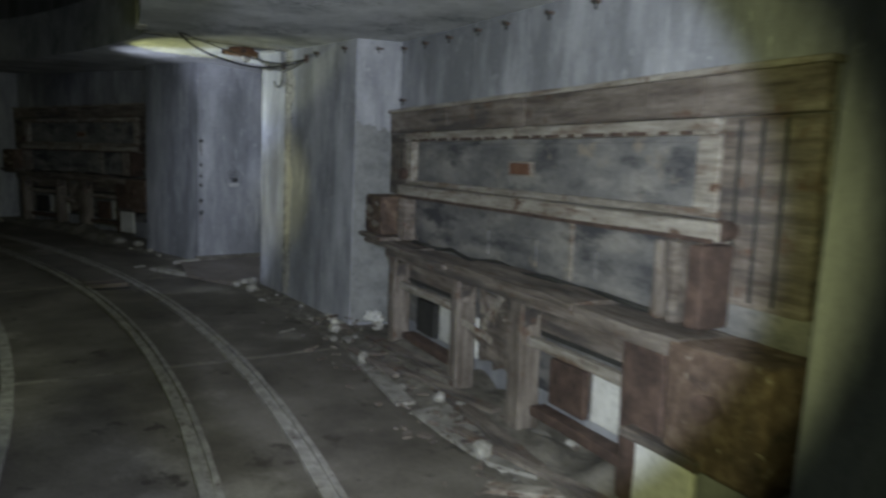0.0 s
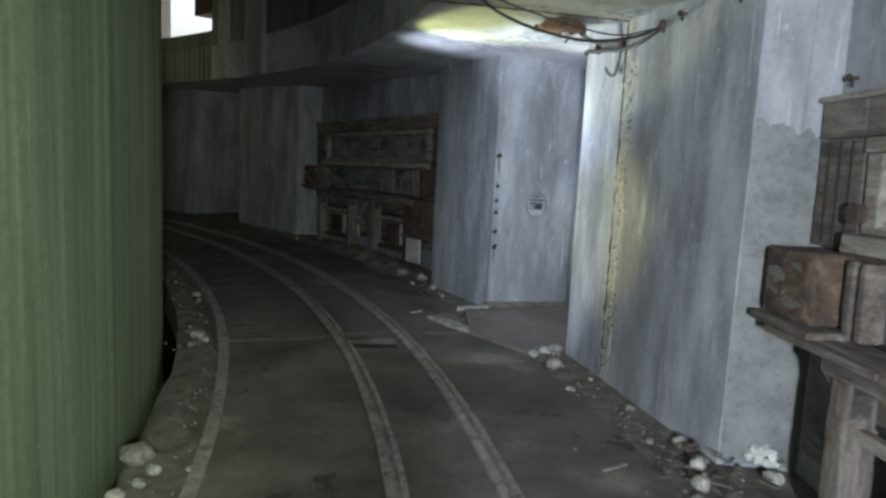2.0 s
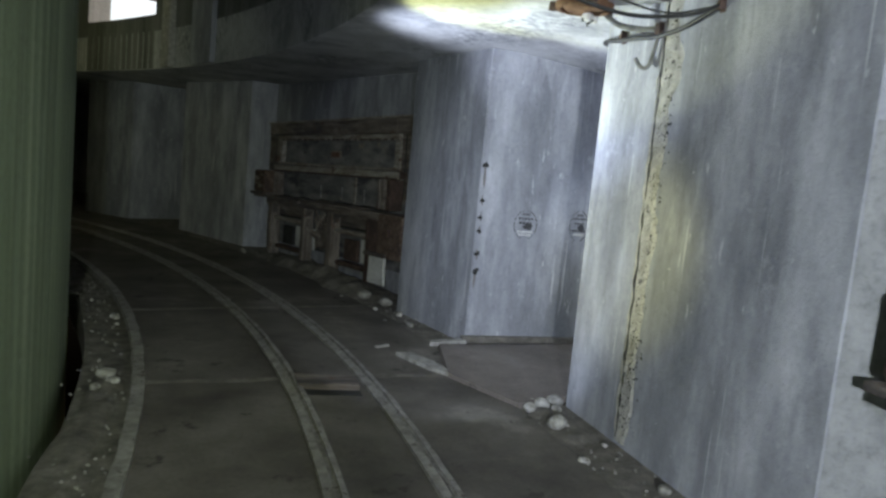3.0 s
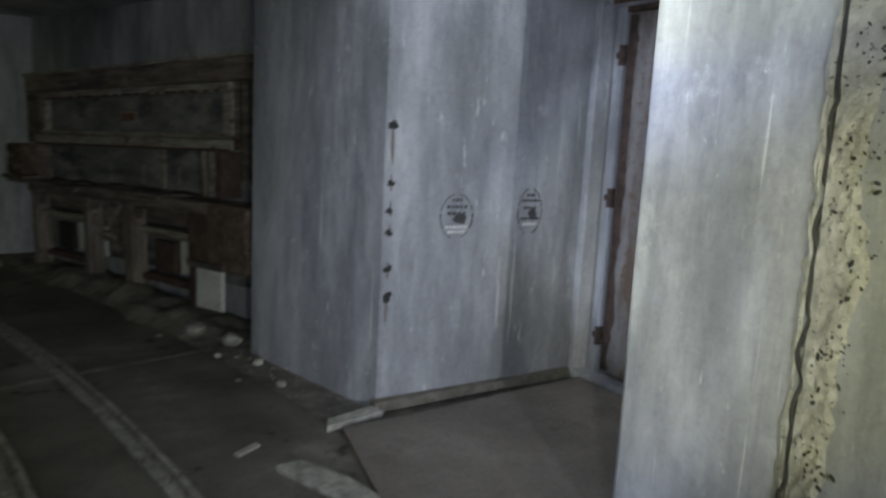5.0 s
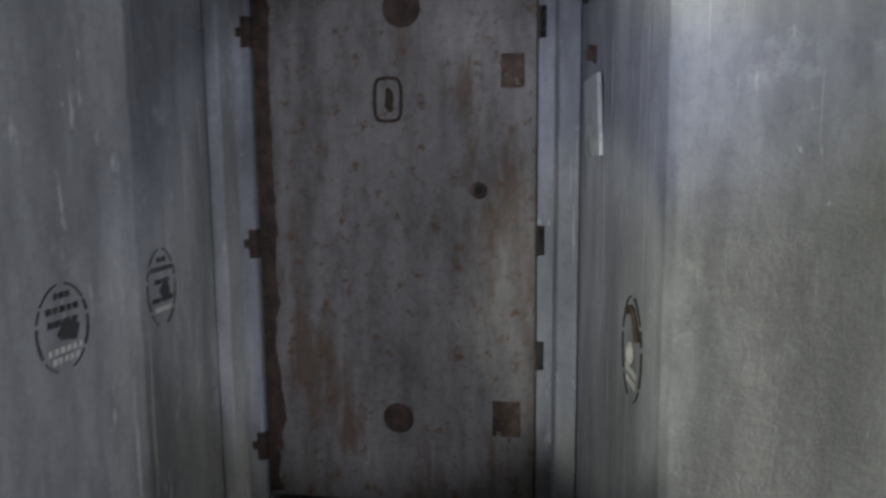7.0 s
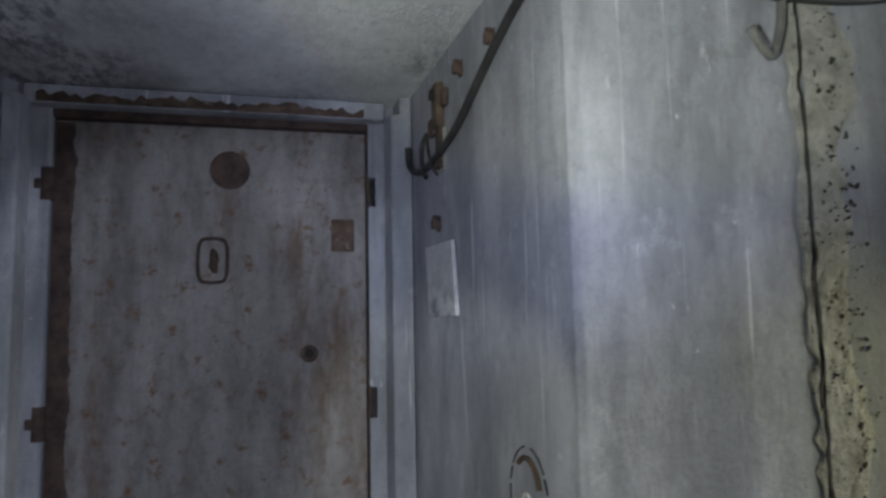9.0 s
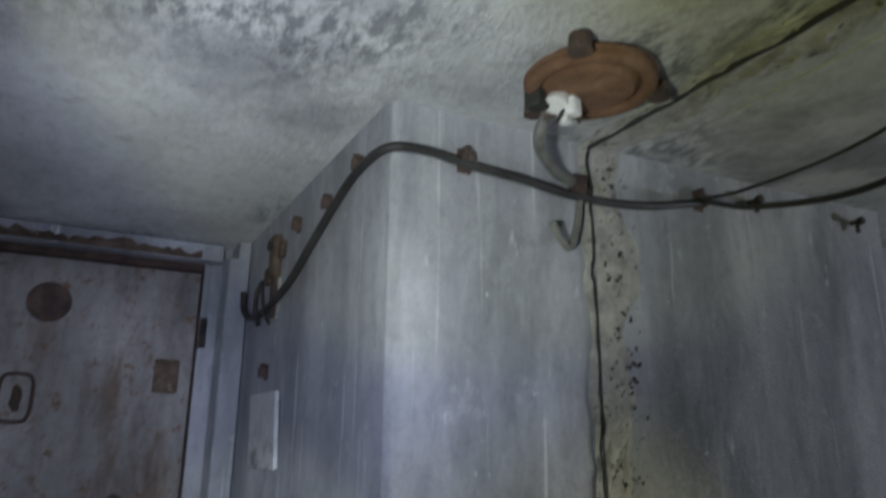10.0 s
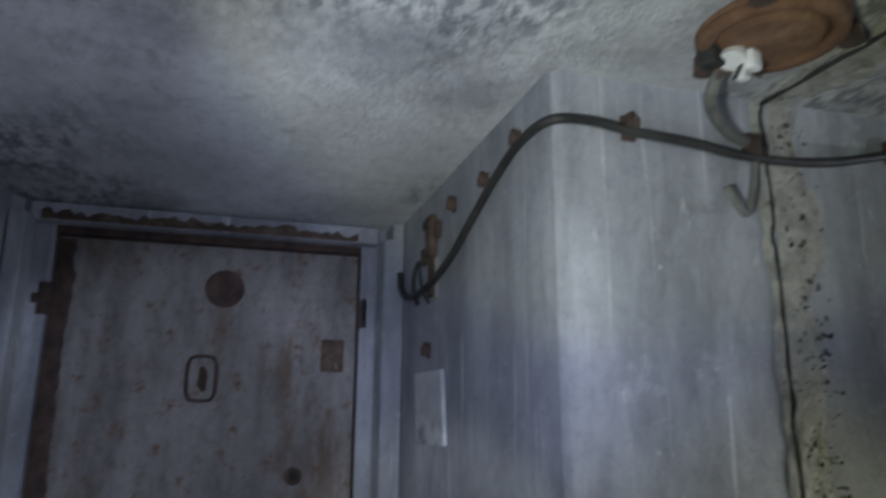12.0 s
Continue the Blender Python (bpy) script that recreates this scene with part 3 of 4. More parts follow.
wall_right = Matrix(((RIGHT.x, RIGHT.y * -1, 0, 3.85), (RIGHT.y, RIGHT.x, 0, 8.116), (0, 0, 1, 0), (0, 0, 0, 1)))
flip = wall_right @ Matrix.Rotation(radians(180), 4, "Z")
mark = stencil(flip @ Matrix.Translation((-0.19, -0.002, 0.955)), 0.2, 0.24, [(-0.05, 0.06, 5), (-0.075, 0.05, 4)], True, "oval stencil with a rusty rim and a plugged hole")
part("eye", tube([(0.02 * math.cos(q), -0.004, -0.01 + 0.022 * math.sin(q)) for q in (radians(40 * e) for e in range(10))], 0.005, 6, 2), WHITEISH, mark)
part("rust_rim", tube([(0.07 * math.cos(radians(a)), -0.004, 0.095 * math.sin(radians(a))) for a in range(20, 130, 15)], 0.007, 6, 2), RUSTY, mark)

# plugged fixing holes in a column, with dark runs below
for z, r, run in ((1.405, 0.021, 0.2), (1.135, 0.017, 0.03), (0.995, 0.016, 0.02), (0.89, 0.018, 0.02), (0.71, 0.02, 0.06), (0.57, 0.022, 0.14)):
    hole = holder("wall_hole", Matrix.Translation((3.672, 9.549, z)), "dark plugged fixing hole in the wall", "hole", "column of fixing holes")
    bm = lump(0.5, z * 5, 1.0, 3, 1.0)
    part("plug", bm, DARKVOID, hole).matrix_local = Matrix.Diagonal((r * 2, 0.012, r * 1.8, 1))
    part("run", lump(0.5, z * 9, 1.0, 3, 0.8), OLDSTAIN, hole, "dark run of dirt").matrix_local = Matrix.Translation((0.0, 0.0, -run * 0.5 + 0.02)) @ Matrix.Diagonal((r * 0.8, 0.004, run + 0.04, 1))

# ---- bolts under the ceiling ----
def bolt(x, y, z, yaw):
    b = holder("wall_bolt", Matrix.Translation((x, y, z)) @ Matrix.Rotation(radians(yaw), 4, "Z"), "short rusty bolt stub in the wall", "bolt", "bolts below the ceiling")
    side = Matrix.Rotation(radians(90), 4, "X")
    part("shank", cone(bmesh.new(), 0.009, 0.009, 0.06, Matrix.Translation((0, -0.02, 0)) @ side, 10), DARKRUST, b)
    part("nut", cone(bmesh.new(), 0.015, 0.015, 0.014, Matrix.Translation((0, -0.042, 0)) @ side, 6), DARKVOID, b)
    part("tab", box(-0.009, 0.009, -0.03, -0.022, -0.04, 0.0, 0.003), DARKVOID, b)
    return b


bolt(3.795, 6.86, 2.23, -90), bolt(3.79, 6.36, 2.235, -90), bolt(3.97, 6.125, 2.235, -112)
for s in (0.05, 0.45, 0.84, 1.25, 1.6, 2.05, 2.45, 2.9, 3.3):
    p = bay_point(s, 0.0)
    bolt(p[0], p[1], 2.24, -101)
p = bay_point(0.06, 0.0)
bolt(p[0], p[1], 1.84, -101)

# ---- ceiling lamp, cables and fittings of the niche corner ----
lamp = holder("bulkhead_lamp", Matrix.Translation((3.455, 7.765, CEILING)) @ Matrix.Rotation(radians(20), 4, "Z") @ Matrix.Diagonal((1.13, 1.13, 1.05, 1)), "rusted round bulkhead lamp without glass on the ceiling", "lamp")
bm = cone(bmesh.new(), 0.12, 0.1, 0.03, Matrix.Translation((0, 0, -0.015)), 36)
cone(bm, 0.135, 0.135, 0.012, Matrix.Translation((0, 0, -0.034)), 36)
part("base", bm, LAMPRUST, lamp)
bm = tube([(0.118 * math.cos(radians(15 * q)), 0.118 * math.sin(radians(15 * q)), -0.046) for q in range(25)], 0.016, 8, 2)
part("rim", bm, LAMPRUST, lamp, smooth=True)
part("reflector", cone(bmesh.new(), 0.085, 0.105, 0.02, Matrix.Translation((0, 0, -0.05)), 30), LAMPRUST, lamp, "rust-flecked inner dish")
for a in (115, 235, 355):
    bm = cone(bmesh.new(), 0.024, 0.02, 0.04, Matrix.Translation((0.15 * math.cos(radians(a)), 0.15 * math.sin(radians(a)), -0.035)), 12)
    part("lug", bm, DARKRUST, lamp, "rusty fixing lug")
bm = cone(bmesh.new(), 0.026, 0.022, 0.035, Matrix.Translation((0.06, 0.03, -0.068)) @ Matrix.Rotation(radians(25), 4, "X"), 14)
put_box(bm, 0.025, 0.05, -0.01, 0.025, -0.105, -0.06, 0.008)
put_box(bm, 0.055, 0.08, -0.02, 0.01, -0.11, -0.075, 0.008)
part("socket", bm, WHITEISH, lamp, "broken white porcelain socket")
part("clamp", box(0.07, 0.11, 0.04, 0.08, -0.09, -0.045, 0.006), DARKVOID, lamp)
part("wire", tube([(0.03, 0.0, -0.12), (0.045, -0.02, -0.1), (0.05, 0.02, -0.09), (0.065, 0.03, -0.12)], 0.004, 6, 4), RUBBER, lamp)

conduit = holder("conduit", Matrix(), "bent grey cable conduit from the lamp to the wall", "conduit")
part("pipe", tube([(3.57, 7.79, 2.26), (3.66, 7.77, 2.2), (3.74, 7.67, 2.17), (3.785, 7.57, 2.165)], 0.015, 10, 6), GREYPIPE, conduit, smooth=True)
part("clip", box(3.768, 3.798, 7.535, 7.58, 2.125, 2.19, 0.006), DARKRUST, conduit)
part("tail", tube([(3.78, 7.555, 2.13), (3.775, 7.57, 2.05), (3.77, 7.6, 1.975), (3.75, 7.64, 1.975), (3.74, 7.68, 2.02)], 0.011, 8, 5), GREYPIPE, conduit, "bent broken conduit end", smooth=True)


def on_right(x, z, off=0.02):
    """A place on the niche's wall with the lamp's cable."""
    return (x - RIGHT.y * off, 8.116 + (x - 3.85) * RIGHT.y / RIGHT.x + RIGHT.x * off, z)


cable = thing("cable", tube([on_right(4.9, 2.0), on_right(4.88, 1.93), on_right(4.78, 1.888), on_right(4.62, 1.895), on_right(4.42, 1.945), on_right(4.25, 2.025), on_right(4.09, 2.1), on_right(3.94, 2.152), (3.8, 8.12, 2.162), (3.775, 8.03, 2.164), (3.775, 7.91, 2.15), (3.775, 7.75, 2.14), (3.775, 7.56, 2.122), (3.775, 7.33, 2.135), (3.775, 7.08, 2.19)], 0.0125, 10, 5), RUBBER, "thick black cable clipped below the ceiling", "cable", smooth=True)
for q, pts in enumerate(([(3.77, 7.09, 2.19), (3.6, 7.08, 2.12), (3.3, 7.06, 2.075), (3.0, 7.08, 2.12), (2.8, 7.12, 2.2), (2.69, 7.14, 2.29)], [(3.77, 7.12, 2.19), (3.55, 7.17, 2.14), (3.2, 7.13, 2.17), (2.72, 7.16, 2.29)])):
    thing("cable", tube(pts, (0.009, 0.005)[q], 8, 6), RUBBER, ("black cable sagging from wall to ceiling", "thin wire sagging from wall to ceiling")[q], "cable", smooth=True)


def clip(m, label="rusty cable clip on the wall"):
    c = holder("cable_clip", m, label, "clip", "cable clips")
    part("strap", box(-0.015, 0.015, -0.035, 0.0, -0.012, 0.03, 0.005), DARKRUST, c)
    part("screw", cone(bmesh.new(), 0.011, 0.008, 0.02, Matrix.Translation((0, -0.02, 0.04)) @ Matrix.Rotation(radians(90), 4, "X"), 8), DARKRUST, c)
    part("foot", box(-0.02, 0.02, -0.008, 0.0, -0.022, 0.045, 0.003), DARKRUST, c)
    return c


face = Matrix.Rotation(radians(-90), 4, "Z")
for y, z in ((7.91, 2.155), (7.09, 2.185)):
    clip(Matrix.Translation((3.8, y, z)) @ face)
for x, z in ((4.17, 2.12), (3.97, 2.17), (4.41, 2.12), (4.63, 1.68)):
    clip(flip @ Matrix.Translation((-(x - 3.85) / RIGHT.x, 0, z)) @ Matrix.Diagonal((0.75, 0.8, 0.75, 1)))
junction = holder("junction_bracket", flip @ Matrix.Translation((-0.74, 0, 2.02)), "rusty junction bracket with torn wires on the wall", "bracket")
part("plate", box(-0.028, 0.03, -0.03, 0.0, -0.03, 0.12, 0.01), RUSTY, junction)
part("lug", box(0.03, 0.07, -0.02, 0.0, 0.03, 0.09, 0.008), DARKRUST, junction)
part("ear", box(-0.09, -0.028, -0.022, 0.0, -0.04, 0.02, 0.008), DARKRUST, junction)
part("backing", box(-0.03, 0.035, -0.008, 0.0, -0.17, -0.03, 0.003), RAWCON, junction, "pale bare plate")
part("stem", box(-0.02, 0.02, -0.02, 0.0, -0.16, -0.02, 0.005), DARKRUST, junction)
part("socket_hole", cone(bmesh.new(), 0.018, 0.018, 0.02, Matrix.Translation((0, -0.03, 0.08)) @ Matrix.Rotation(radians(90), 4, "X"), 12), DARKVOID, junction)
part("wire", tube([(-0.1, -0.02, -0.02), (-0.06, -0.03, -0.09), (-0.02, -0.03, -0.15), (0.0, -0.02, -0.18)], 0.005, 6, 5), RUBBER, junction)
part("wire", tube([(-0.1, -0.02, -0.02), (-0.125, -0.03, -0.06), (-0.125, -0.03, -0.13), (-0.1, -0.025, -0.17)], 0.008, 6, 5), RUBBER, junction)
plate = thing("wall_plate", box(-0.125, 0.125, -0.014, 0.0, -0.115, 0.115, 0.004), CEIL, "narrow pale metal cover plate on the wall", "plate")
plate.matrix_world = flip @ Matrix.Translation((-0.745, -0.004, 1.505)) @ Matrix.Rotation(radians(2.5), 4, "X")

# ---- consoles in the recesses ----
BASE = Matrix(((-ALONG.x, OUT.x, 0, P0.x), (-ALONG.y, OUT.y, 0, P0.y), (0, 0, 1, 0), (0, 0, 0, 1))) @ Matrix.Rotation(radians(1.6), 4, "Y")


def span(s0, s1, d0, d1, z0, z1, bevel=0.006):
    return box(-s1, -s0, d0, d1, z0, z1, bevel)


def worn(bm, amount, seed, size=7.0, cuts=2):
    """Splits the long edges and makes a board uneven, as by rot."""
    bmesh.ops.subdivide_edges(bm, edges=[e for e in bm.edges if e.calc_length() > 0.15], cuts=cuts * 4, use_grid_fill=True)
    off = Vector((seed, seed * 2.3, seed * 0.7))
    for v in bm.verts:
        v.co += amount * noise.noise_vector(v.co * size + off)
    return bm


def build_console(m, broken):
    c = holder("console_cabinet", m, "decayed wooden console cabinet with flaking paint, its lower panels broken" if broken else "decayed wooden console cabinet standing in the dark recess", "cabinet", "consoles in the wall recesses")
    part("back", span(0.03, 3.85, 0.012, 0.03, 0.12, 1.6), GREYPANEL, c)
    # upper case
    part("top_board", worn(span(0.0, 3.86, 0.005, 0.1, 1.735, 1.76, 0.004), 0.006, 1), PALETIMBER, c, "chipped pale top edge")
    for q, (s0, s1) in enumerate(((0.02, 0.33), (0.335, 1.02), (1.025, 2.0), (2.005, 3.0), (3.005, 3.3), (3.305, 3.84))):
        part("fascia_board", worn(span(s0, s1, 0.03, 0.085, 1.575, 1.735), 0.004, q + 2), TIMBER, c)
    part("moulding", worn(span(0.36, 3.4, 0.03, 0.1, 1.505, 1.57, 0.012), 0.007, 9, 12), PALETIMBER, c, "flaking pale moulding with rust stains")
    for q in range(26):
        s = 0.5 + q * 0.108 + 0.02 * math.sin(q * 2.1)
        part("chip", span(s, s + 0.07 + 0.02 * math.sin(q), 0.098, 0.106, 1.505, 1.522, 0.003), DARKRUST, c)
    part("side_post", worn(span(0.02, 0.34, 0.03, 0.08, 1.1, 1.57), 0.003, 11), TIMBER, c, "grooved side panel")
    for s in (0.09, 0.17, 0.25):
        part("groove", span(s, s + 0.012, 0.08, 0.086, 1.12, 1.56, 0.002), DARKVOID, c)
    part("side_post", worn(span(3.42, 3.84, 0.03, 0.08, 0.86, 1.57), 0.003, 12), TIMBER, c, "grooved side panel")
    for s in (3.5, 3.6, 3.7):
        part("groove", span(s, s + 0.014, 0.08, 0.087, 0.88, 1.56, 0.002), DARKVOID, c)
    part("panel", worn(span(0.5, 3.3, 0.03, 0.05, 1.21, 1.48, 0.004), 0.002, 13), GREYPANEL, c, "mottled grey panel")
    for s0, s1, z0, z1 in ((0.37, 0.47, 1.18, 1.505), (3.3, 3.42, 1.18, 1.505), (0.47, 3.3, 1.18, 1.215)):
        part("panel_frame", worn(span(s0, s1, 0.03, 0.09, z0, z1, 0.01), 0.004, s0 + z0), PALETIMBER, c, "pale flaking panel frame")
    part("name_plate", span(1.83, 2.04, 0.05, 0.06, 1.305, 1.37, 0.003), RED, c, "small red-brown metal plate")
    part("plate_bed", span(1.81, 2.08, 0.05, 0.054, 1.295, 1.38, 0.002), PALETIMBER, c)
    side = Matrix.Rotation(radians(90), 4, "X")
    for s, z in ((0.38, 1.26), (3.5, 1.14)):
        bm = cone(bmesh.new(), 0.045, 0.035, 0.06, Matrix.Translation((-s, 0.11, z)) @ side, 16)
        part("knob", bm, DARKRUST, c, "round rusty knob")
    part("ledge", worn(span(0.34, 3.5, 0.03, 0.15, 1.09, 1.175, 0.012), 0.007, 15), PALETIMBER, c, "projecting chipped ledge")
    part("ledge_edge", worn(span(0.36, 3.48, 0.15, 0.158, 1.086, 1.105, 0.002), 0.004, 16), DARKRUST, c)
    # middle bay
    part("back_panel", worn(span(0.6, 3.35, 0.03, 0.04, 0.77, 1.09, 0.003), 0.002, 17), GREYPANEL, c, "dark mottled back panel")
    for s, w in ((1.5, 0.1), (2.0, 0.14), (2.44, 0.03), (2.62, 0.05)):
        part("batten", span(s, s + w, 0.04, 0.055, 0.8 if w > 0.04 else 0.77, 0.95 if w > 0.04 else 1.08, 0.004), PALETIMBER if w < 0.04 else GREYPANEL, c)
    arm = part("arm", worn(span(0.04, 0.42, 0.03, 0.3, 0.79, 1.09, 0.03), 0.006, 18), RUSTY, c, "rusty arm box with flakes of white paint")
    for s, z, w, h in ((0.1, 0.98, 0.12, 0.05), (0.2, 0.87, 0.14, 0.05), (0.28, 1.03, 0.07, 0.03), (0.12, 0.9, 0.05, 0.03)):
        flake = part("flake", lump(0.5, s * 20, 1.0, 3, 1.3), PALETIMBER, arm)
        flake.matrix_local = Matrix.Translation((-s - w / 2, 0.3, z)) @ Matrix.Diagonal((w, 0.008, h, 1))
    part("arm_foot", worn(span(0.02, 0.5, 0.03, 0.34, 0.755, 0.79, 0.008), 0.006, 19), TIMBER, c)
    for s in (0.48, 0.56):
        part("baluster", worn(span(s, s + 0.05, 0.1, 0.2, 0.77, 1.08, 0.012), 0.004, s), TIMBER, c)
    for s in (3.28, 3.36, 3.46):
        part("baluster", worn(span(s, s + (0.05 if s < 3.4 else 0.08), 0.1, 0.26, 0.77, 1.09, 0.015), 0.005, s), (POST, TIMBER, DARKRUST)[(s > 3.3) + (s > 3.4)], c, "dark rusty upright" if s > 3.4 else "")
    # shelf, in warped boards
    cut = (0.2, 0.95, 1.62, 2.2, 2.9, 3.55)
    for q in range(5):
        part("shelf_board", worn(span(cut[q], cut[q + 1] - 0.006, 0.06 + 0.02 * (q % 2), 0.36 + 0.015 * math.sin(q * 3), 0.725 - 0.012 * math.sin(q * 1.9), 0.755 - 0.012 * math.sin(q * 1.9), 0.006), 0.012, 20 + q, 4), TIMBER, c, "warped shelf board")
    bm = tube([(-(0.55 + 0.2 * q), 0.1 + 0.03 * math.sin(q * 1.7), 0.763 + 0.01 * math.sin(q * 2.3)) for q in range(15)], 0.013, 6, 3)
    part("crack", bm, DARKVOID, c)
    part("apron", worn(span(0.6, 3.5, 0.27, 0.335, 0.665, 0.725, 0.008), 0.006, 27), TIMBER, c)
    # legs with brackets
    for s0, w in ((0.66, 0.12), (1.66, 0.1), (2.33, 0.13), (3.22, 0.24)):
        leg = part("leg", worn(span(s0, s0 + w, 0.2, 0.33, 0.0, 0.67, 0.012), 0.008, s0 * 3), POST if s0 < 3 else DARKRUST, c, "" if s0 < 3 else "dark stained end leg")
        for sign, at in ((-1, s0), (1, s0 + w)):
            if 0.6 < at < 3.3:
                pts = [(0, 0)] + [(sign * 0.11 * (1 - math.sin(radians(a))), -0.13 * (1 - math.cos(radians(a)))) for a in range(0, 91, 15)]
                bm = bmesh.new()
                lo = [bm.verts.new((-(at + p[0]), 0.24, 0.665 + p[1])) for p in pts]
                hi = [bm.verts.new((-(at + p[0]), 0.315, 0.665 + p[1])) for p in pts]
                n = len(pts)
                bm.faces.new(lo), bm.faces.new(hi[::-1])
                for q in range(n):
                    bm.faces.new((lo[q], lo[(q + 1) % n], hi[(q + 1) % n], hi[q]))
                part("bracket", bm, TIMBER, leg)
    for s0, s1 in ((0.78, 1.66), (2.46, 3.22)):
        part("cross_bar", worn(span(s0, s1, 0.24, 0.29, 0.45, 0.5, 0.008), 0.006, s0), PALETIMBER, c)
        part("upper_panel", worn(span(s0, s1, 0.2, 0.22, 0.52, 0.66, 0.004), 0.004, s1), TIMBER, c)
        # the slot is a dark strip, its inner shade put into the colour
        part("slot", span(s0 + 0.02, s1 - 0.02, 0.222, 0.228, 0.505, 0.53, 0.002), DARKVOID, c)
        part("bottom_rail", worn(span(s0, s1, 0.16, 0.26, 0.08, 0.13, 0.008), 0.006, s0 + 1), DARKRUST, c)
        part("lower_panel", span(s0 + 0.32, s1 - 0.03, 0.1, 0.12, 0.14, 0.4, 0.006), WHITEISH, c, "whitish enamelled panel")
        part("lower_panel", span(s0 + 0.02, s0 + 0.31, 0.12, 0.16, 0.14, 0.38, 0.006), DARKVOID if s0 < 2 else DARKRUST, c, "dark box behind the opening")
    part("torn_board", worn(box(-2.28, -1.8, 0.16, 0.19, 0.2, 0.6, 0.004), 0.04, 31, 5), TIMBER, c, "torn and splintered board")
    # splintered laths hanging in the torn bay
    pick = random.Random(17)
    for q in range(9):
        lath = part("lath", worn(box(-0.02, 0.02, -0.006, 0.006, -0.16, 0.16, 0.002), 0.012, q + 50, 9), TIMBER if q % 3 else PALETIMBER, c, "splintered lath")
        lath.matrix_local = Matrix.Translation((-pick.uniform(1.8, 2.3), pick.uniform(0.15, 0.27), pick.uniform(0.22, 0.58))) @ Matrix.Rotation(pick.uniform(-1.3, 1.3), 4, "Y") @ Matrix.Rotation(pick.uniform(-0.4, 0.4), 4, "X")
    part("side_box", worn(span(3.5, 3.95, 0.05, 0.36, 0.3, 0.74, 0.02), 0.008, 33), RUSTY, c, "rusty metal box at the end")
    part("side_boss", cone(bmesh.new(), 0.05, 0.04, 0.05, Matrix.Translation((-3.72, 0.38, 0.55)) @ side, 16), DARKRUST, c)
    part("end_panel", worn(box(-3.66, -3.36, 0.33, 0.36, 0.02, 0.3, 0.006), 0.004, 35), WHITEISH, c, "whitish end panel")
    part("end_frame", worn(box(-3.7, -3.3, 0.31, 0.39, 0.3, 0.34, 0.008), 0.006, 37), TIMBER, c)
    return c


build_console(BASE, True)
build_console(turned(STEP) @ BASE, False)

# ---- rubble and small things on the floor ----
rnd = random.Random(7)


def stone(x, y, r, z=0.0, flat=0.7, mat=STONE, name="stone", label="pale broken stone on the dusty floor"):
    seed = rnd.uniform(0, 50)
    ob = thing(name, lump(r, seed, flat), mat, label, "stone", "loose stones")
    ob.matrix_world = Matrix.Translation((x, y, z + r * flat * 0.55)) @ Matrix.Rotation(rnd.uniform(0, 6), 4, "Z")
    return ob


for x, y, r in ((1.07, 6.55, 0.075), (1.16, 6.42, 0.035), (1.05, 6.2, 0.04), (1.12, 6.3, 0.03), (1.15, 8.62, 0.05), (1.2, 8.5, 0.035), (1.12, 8.4, 0.03), (1.14, 5.85, 0.03), (3.55, 7.72, 0.055), (3.62, 4.93, 0.05), (3.59, 3.95, 0.04), (3.55, 3.47, 0.055), (3.66, 6.16, 0.045), (3.7, 6.4, 0.04), (3.58, 6.05, 0.05), (4.0, 6.2, 0.06), (3.9, 5.95, 0.05), (3.5, 5.7, 0.045), (3.61, 8.03, 0.05), (3.71, 8.07, 0.055), (3.5, 7.98, 0.04), (3.66, 7.95, 0.035), (3.57, 8.09, 0.03), (3.14, 11.2, 0.07), (2.88, 12.7, 0.06), (3.2, 11.5, 0.05), (3.0, 12.1, 0.06), (3.3, 10.9, 0.06)):
    stone(x, y, r)
for q in range(70):
    a = rnd.uniform(-14, 26)
    r0 = rnd.choice((14.25, 16.65, 16.65, 16.6))
    p = ring(r0 + rnd.gauss(0, 0.09), a)
    if 8.05 < p.y < 9.6 and p.x > 3.2:
        continue
    stone(p.x, p.y, rnd.choice((0.012, 0.018, 0.025, 0.032)), -0.015)
bm = bmesh.new()
for q in range(1500):
    a = rnd.uniform(-22, 30)
    p = ring(rnd.choice((14.25, 14.27, 16.68, 16.72, 16.62)) + rnd.gauss(0, 0.1), a)
    r = rnd.uniform(0.004, 0.012)
    bmesh.ops.create_icosphere(bm, subdivisions=1, radius=r, matrix=Matrix.Translation((p.x, p.y, -0.014 + r * 0.3)) @ Matrix.Rotation(rnd.uniform(0, 6), 4, Vector((rnd.random(), rnd.random(), 1)).normalized()) @ Matrix.Diagonal((1, rnd.uniform(0.6, 1), rnd.uniform(0.4, 0.8), 1)))
thing("gravel", bm, STONE, "scattered fine rubble along the floor edges", "gravel", kind="stuff")


